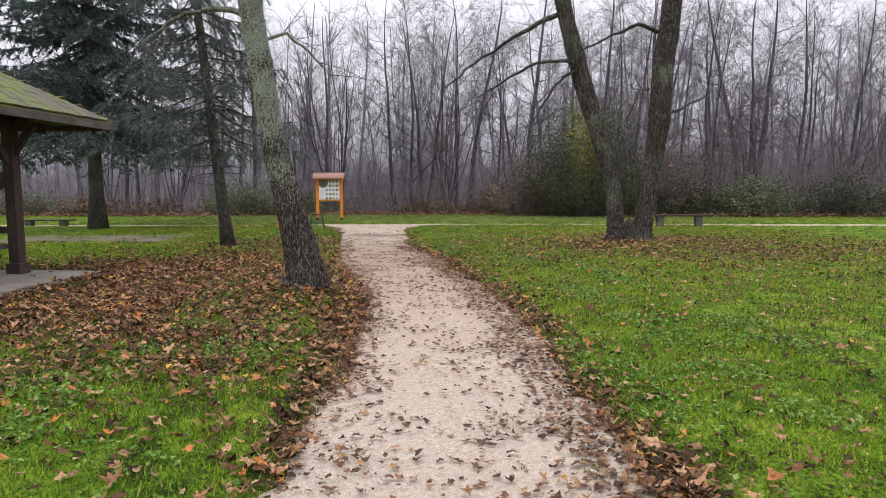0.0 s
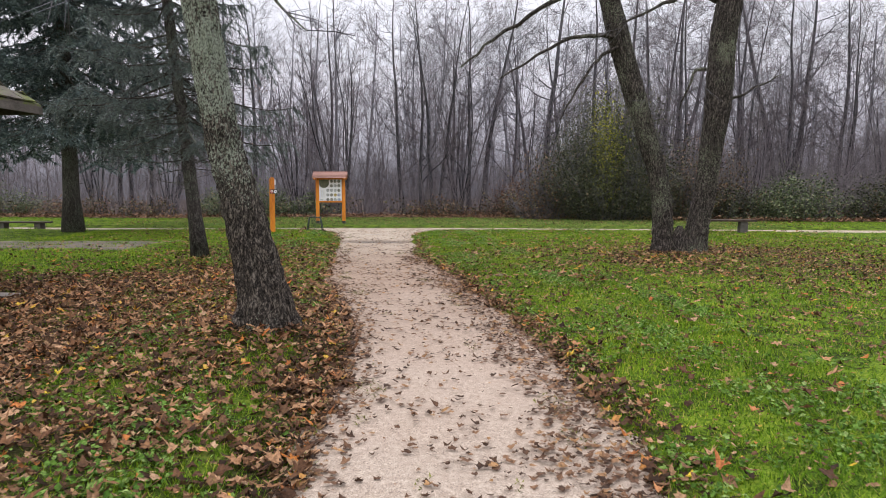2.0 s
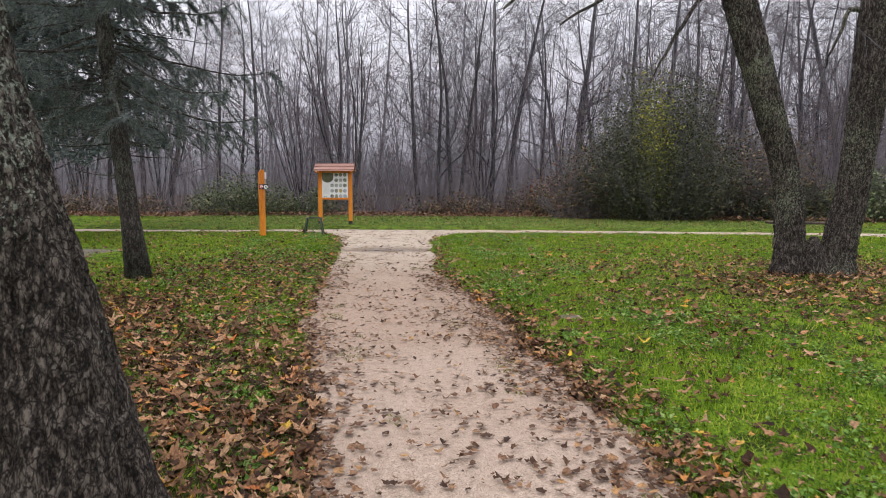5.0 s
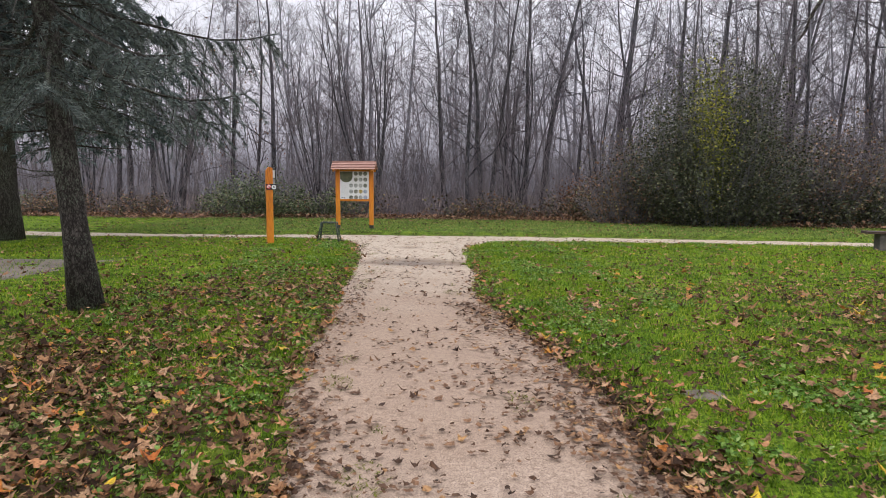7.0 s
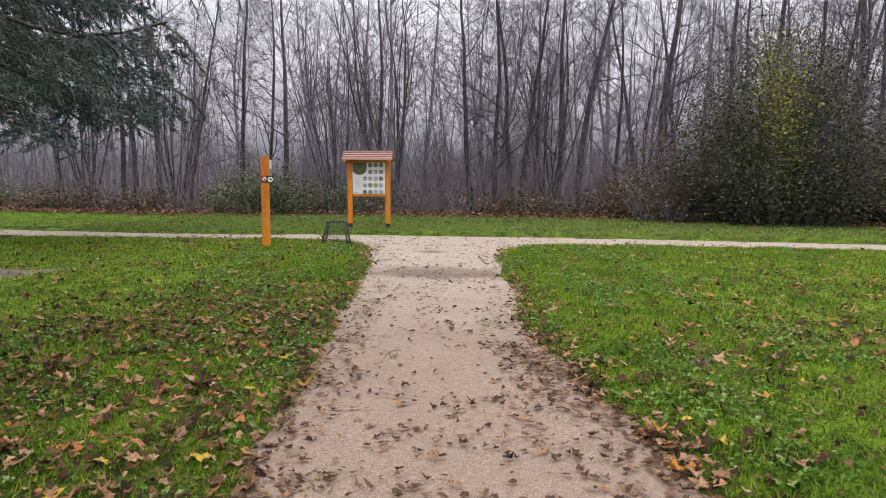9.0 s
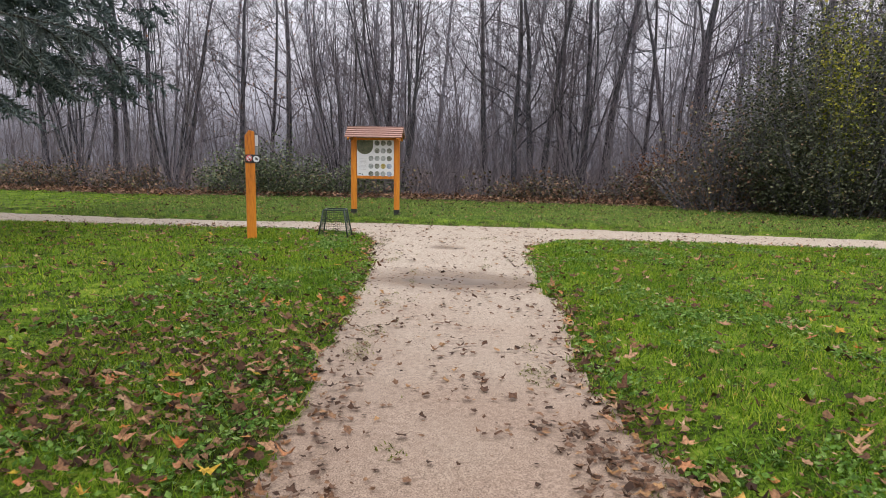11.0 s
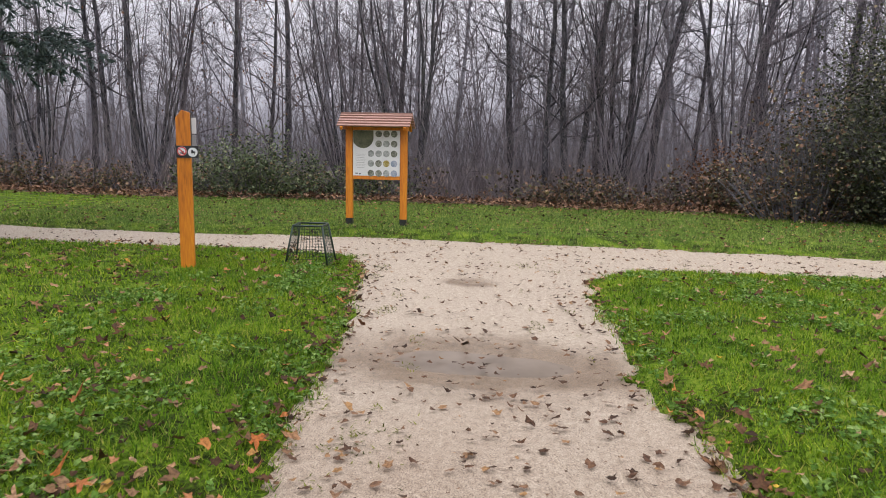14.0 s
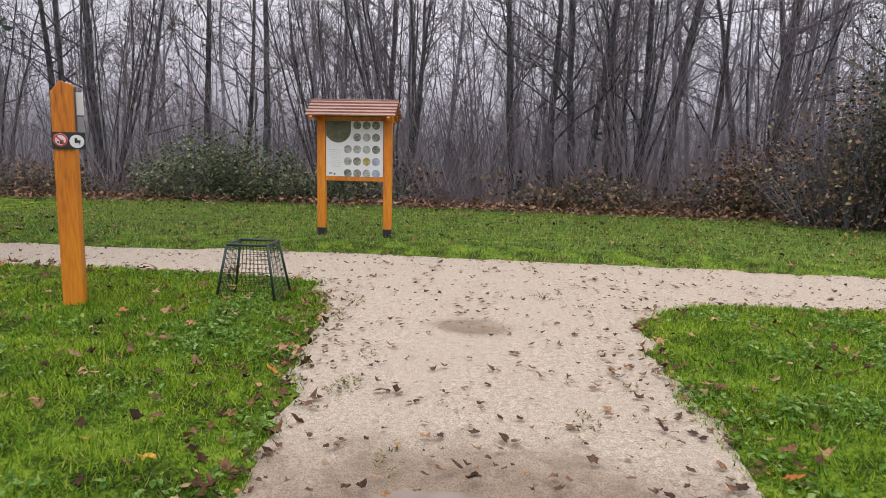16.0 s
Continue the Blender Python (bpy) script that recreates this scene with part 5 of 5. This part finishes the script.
def blades(n, x0, x1, y0, y1, keep, h0, h1, w0, three):
    x, y = R.uniform(x0, x1, n), R.uniform(y0, y1, n)
    d, ok = keep_lawn(x, y)
    ok &= keep(x, y, d)
    cover = litter_density(x, y)
    ok &= R.rand(n) > np.clip(cover / 800, 0, 0.5)
    fringe = np.clip((d + 0.06) / 0.13, 0, 1)
    ok &= R.rand(n) < fringe
    x, y = x[ok], y[ok]
    m = len(x)
    z = bank(x, y) - 0.006
    a, lean = R.uniform(0, 2 * np.pi, m), R.uniform(0.35, 1.15, m)
    h = R.uniform(h0, h1, m) * (0.75 + 0.5 * np.clip(0.5 + wave(x, y, 1.3), 0, 1))
    ca, sa = np.cos(a), np.sin(a)
    wx, wy = -sa * w0 * R.uniform(0.6, 1.3, m), ca * w0 * R.uniform(0.6, 1.3, m)
    P = np.stack([x, y, z], 1)
    Wv = np.stack([wx, wy, 0 * wx], 1)
    tip = P + np.stack([ca * h * lean, sa * h * lean, h * np.sqrt(np.maximum(0.15, 1 - lean ** 2 * 0.7))], 1)
    if not three:
        v = np.stack([P - Wv, P + Wv, tip], 1).reshape(-1, 3)
        i = np.arange(m) * 3
        return v, np.stack([i, i + 1, i + 2], 1)
    mid = P + np.stack([ca * h * lean * 0.3, sa * h * lean * 0.3, h * 0.62], 1)
    v = np.stack([P - Wv, P + Wv, mid - Wv * 0.8, mid + Wv * 0.8, tip], 1).reshape(-1, 3)
    i = np.arange(m) * 5
    return v, np.concatenate([np.stack([i, i + 1, i + 3], 1), np.stack([i, i + 3, i + 2], 1), np.stack([i + 2, i + 3, i + 4], 1)])


def stuff(name, data, mat, label, category):
    return tagged(new(name, tri_mesh(name, *data, mat)), label, category, kind="stuff")


stuff("grass", blades(1150000, -7.5, 5.5, 1.0, 27.5, lambda x, y, d: d < 2.3, 0.03, 0.078, 0.0046, False), GRASS, "short wet green lawn grass along the path", "grass")
stuff("grass_wide", blades(560000, -13, 12, 1.0, 29.0, lambda x, y, d: (d >= 2.1) | (np.abs(x + 1) > 6.4), 0.035, 0.085, 0.0072, False), GRASS, "short green lawn grass", "grass")
stuff("grass_verge", blades(190000, -14, 14, 27.5, 39.2, lambda x, y, d: y > np.interp(x, FAR_X, FAR_Y) - 0.4, 0.04, 0.10, 0.0085, False), GRASS_VERGE, "duller rough grass on the verge before the wood", "grass")
stuff("grass_far", blades(150000, -34, 30, 8.0, 40.0, lambda x, y, d: (np.abs(x + 0.5) > 11), 0.04, 0.09, 0.011, False), GRASS, "short green lawn grass farther off", "grass")


def weeds(n):
    """Small round-leaved rosettes among the blades."""
    x, y = R.uniform(-7, 5, n), R.uniform(1.5, 27, n)
    d, ok = keep_lawn(x, y)
    ok &= (d > 0.05) & (d < 2.6) & (wave(x + 9, y, 1.1) + R.normal(0, 0.25, n) > 0.28)
    x, y = x[ok], y[ok]
    m, per = len(x), 5
    X, Y = np.repeat(x, per) + R.normal(0, 0.02, m * per), np.repeat(y, per) + R.normal(0, 0.02, m * per)
    P = np.stack([X, Y, bank(X, Y) + R.uniform(0.015, 0.05, m * per)], 1)
    return leaf_cloud(P, 0.040, 8, 1.0)


stuff("clover", weeds(70000), WEED, "low clover and small broad-leaved weeds in the lawn", "weeds")

# outline of a lobed leaf: radius by angle
LOBES = [1.0, 0.70, 0.95, 0.66, 0.80, 0.50, 0.80, 0.66, 0.95, 0.70]


MAPLE = [1.0, 0.50, 0.62, 0.92, 0.46, 0.55, 0.80, 0.40, 0.34, 0.40, 0.80, 0.55, 0.46, 0.92, 0.62, 0.50]


def leaves(x, y, z, s0, s1, flat, seed, outline=LOBES):
    """Curled lobed leaves lying at the given places."""
    Q = np.random.RandomState(seed)
    n, k = len(x), len(outline)
    size = Q.uniform(s0, s1, n)
    a0 = Q.uniform(0, 2 * np.pi, n)
    ang = a0[:, None] + np.arange(k)[None] * 2 * np.pi / k
    rad = np.array(outline)[None] * Q.uniform(0.62, 1.22, (n, k)) * size[:, None] * 0.5
    lx, ly = np.cos(ang) * rad, np.sin(ang) * rad * Q.uniform(0.6, 1.0, n)[:, None]
    ca = Q.uniform(0, 2 * np.pi, n)[:, None]
    across = lx * np.cos(ca) + ly * np.sin(ca)
    curl = Q.uniform(-0.3, 1.4, n)[:, None] * (1 - flat)
    lz = curl * across ** 2 / (size[:, None] * 0.5) * 1.1 + Q.normal(0, 0.05, (n, k)) * size[:, None] * (1 - flat)
    tx, ty = (Q.normal(0, 0.28, n) * (1 - flat))[:, None], (Q.normal(0, 0.28, n) * (1 - flat))[:, None]
    lz = lz + lx * tx + ly * ty
    lz = lz - np.minimum(lz.min(1), 0)[:, None] * 0.8
    ring = np.stack([x[:, None] + lx, y[:, None] + ly, z[:, None] + lz], 2)
    cen = np.stack([x, y, z + 0.004 - np.minimum((lx * tx + ly * ty).min(1), 0) * 0.6], 1)[:, None]
    v = np.concatenate([cen, ring], 1).reshape(-1, 3)
    i = (np.arange(n) * (k + 1))[:, None]
    j = np.arange(k)[None]
    t = np.stack([i + 0 * j, i + 1 + j, i + 1 + (j + 1) % k], 2).reshape(-1, 3)
    return v, t


def scatter(n, x0, x1, y0, y1, density):
    """Random places kept in proportion to the density."""
    x, y = R.uniform(x0, x1, n), R.uniform(y0, y1, n)
    per = n / ((x1 - x0) * (y1 - y0))
    ok = R.rand(n) < density(x, y) / per
    return x[ok], y[ok]


def lawn_leaf_density(x, y):
    d, ok = keep_lawn(x, y)
    return litter_density(x, y) * (d > -0.22 - 0.15 * wave(x, y, 4.0)) * ok


x, y = scatter(560000, -12, 13, 1.5, 27.3, lawn_leaf_density)
stuff("fallen_leaves", leaves(x, y, bank(x, y) + R.uniform(0.008, 0.055, len(x)), 0.030, 0.100, 0.0, 101), LEAF, "brown and orange autumn leaves scattered over the lawn", "leaves")


x, y = scatter(120000, -9, 6, 1.5, 27.3, lambda x, y: lawn_leaf_density(x, y) * 0.085 + (1.0 + 16.0 * np.exp(-((x - 2.9) / 0.9) ** 2 - ((y - 2.9) / 0.9) ** 2) + 18.0 * np.exp(-((x + 3.9) / 0.8) ** 2 - ((y - 17.7) / 1.2) ** 2) + 120 * np.exp(-((x + 1.75) / 0.55) ** 2 - ((y - 8.70) / 0.5) ** 2)) * (off_path(x, y) > 0))
stuff("maple_leaves", leaves(x, y, bank(x, y) + R.uniform(0.03, 0.075, len(x)), 0.09, 0.17, 0.1, 106, MAPLE), MAPLE_LEAF, "larger lobed autumn leaves on top of the litter", "leaves")


x, y = scatter(60000, -16, 16, 28.6, 37.5, lambda x, y: 16.0 * (off_path(x, y) > 0) * (y < np.interp(x, EDGE_X, EDGE_Y)))
stuff("verge_leaves", leaves(x, y, bank(x, y) + R.uniform(0.02, 0.07, len(x)), 0.04, 0.11, 0.1, 107), LEAF, "few pale and yellow leaves on the grass verge", "leaves")


BITS = [1.0, 0.6, 0.9, 0.55, 0.75]
x, y = scatter(130000, -7, 9, 2.0, 27.0, lambda x, y: (3 + 20 * (y < 14) + 270 * (x > 0) * (y < 19) * np.clip(0.45 + wave(x, y, 1.7), 0, 1)) * (off_path(x, y) > -0.02) * (y < np.interp(x, NEAR_X, NEAR_Y)))
stuff("leaf_scraps", leaves(x, y, bank(x, y) + R.uniform(0.02, 0.06, len(x)), 0.016, 0.050, 0.0, 108, BITS), LEAF, "small torn scraps of brown leaves among the grass", "leaves")


def path_leaf_density(x, y):
    d = off_path(x, y)
    mid = np.clip(0.5 + wave(x + 1, y + 4, 1.6), 0, 1)
    g = np.where(y < 17, 105, np.where(y < 22, 52, 38)) * (0.3 + 1.1 * mid)
    g += 150 * np.exp(-((d + 0.12) / 0.22) ** 2) * np.where(y < 20, 1.0, 0.3)
    g += 430 * np.exp(-((np.interp(y, RIGHT_Y, RIGHT_X) - x - 0.15) / 0.40) ** 2) * (y < 18) * np.clip(0.3 + mid, 0, 1)
    g += 260 * np.exp(-((x - np.interp(y, LEFT_Y, LEFT_X) - 0.05) / 0.22) ** 2) * (y < 14) * (y > 4.5) * np.clip(0.4 + mid, 0, 1)
    return g * (d < 0.05)


x, y = scatter(150000, -6.5, 3, 0.5, 30.2, path_leaf_density)
stuff("path_leaves", leaves(x, y, 0.012 + R.uniform(0.0, 0.012, len(x)), 0.020, 0.088, 0.30, 102), WET_LEAF, "dark wet leaf scraps trodden into the gravel", "leaves")
x, y = scatter(40000, -20, 18, 26, 30.6, lambda x, y: 22.0 * (off_path(x, y) < 0) * (np.abs(x + 2) > 4))
stuff("cross_path_leaves", leaves(x, y, 0.022 + R.uniform(0.0, 0.01, len(x)), 0.03, 0.08, 0.35, 103), WET_LEAF, "scattered leaf scraps on the cross path", "leaves")


def wood_litter(x, y):
    e = np.interp(x, EDGE_X, EDGE_Y)
    return 95.0 * np.exp(-((y - e - 0.35) / 1.0) ** 2) + 6.0 * (y > e) * (y < e + 6)


x, y = scatter(130000, -30, 32, 32, 47, wood_litter)
stuff("woodland_litter", leaves(x, y, bank(x, y) + R.uniform(0.01, 0.16, len(x)), 0.09, 0.19, 0.0, 104), LITTER, "deep brown leaf litter along the edge of the wood", "leaves")

# low leafy fringe along the wood
x, y = scatter(160000, -30, 32, 32, 44, lambda x, y: 130 * np.exp(-((y - np.interp(x, EDGE_X, EDGE_Y) - 0.9) / 0.8) ** 2) * np.clip(0.5 + 1.5 * wave(x, y, 0.6), 0, 1))
stuff("low_brambles", leaf_cloud(np.stack([x, y, 0.08 + R.rand(len(x)) ** 2 * (0.5 + 0.9 * np.clip(0.5 + wave(x, y, 0.45), 0, 1))], 1), 0.13, 105), BRAMBLE, "low bramble leaves along the edge of the wood", "undergrowth")

# tufts of grass growing in the gravel
x, y = scatter(300000, -5, 2, 2, 29, lambda x, y: 900 * ((wave(x * 1.3 + 2, y * 0.8, 1.9) > 0.50) & (off_path(x, y) < 0.02) & (off_path(x, y) > -0.75)) + 650 * (wave(x, y, 3.5) > 0.05) * (np.exp(-((x + 2.3) / 0.6) ** 2 - ((y - 27.35) / 0.26) ** 2) + np.exp(-((x + 3.0) / 0.3) ** 2 - ((y - 21.2) / 0.3) ** 2) + np.exp(-((x + 2.9) / 0.25) ** 2 - ((y - 20.3) / 0.25) ** 2) + np.exp(-((x + 1.2) / 0.25) ** 2 - ((y - 24.0) / 0.6) ** 2)))
n = len(x)
a = R.uniform(0, 6.28, n)
P = np.stack([x, y, np.full(n, 0.004)], 1)
side = np.stack([-np.sin(a), np.cos(a), 0 * a], 1) * 0.006
tipv = P + np.stack([np.cos(a) * 0.03, np.sin(a) * 0.03, R.uniform(0.004, 0.020, n)], 1)
i = np.arange(n) * 3
stuff("gravel_tufts", (np.stack([P - side, P + side, tipv], 1).reshape(-1, 3), np.stack([i, i + 1, i + 2], 1)), MOSS, "thin grass and moss growing in the gravel", "grass")
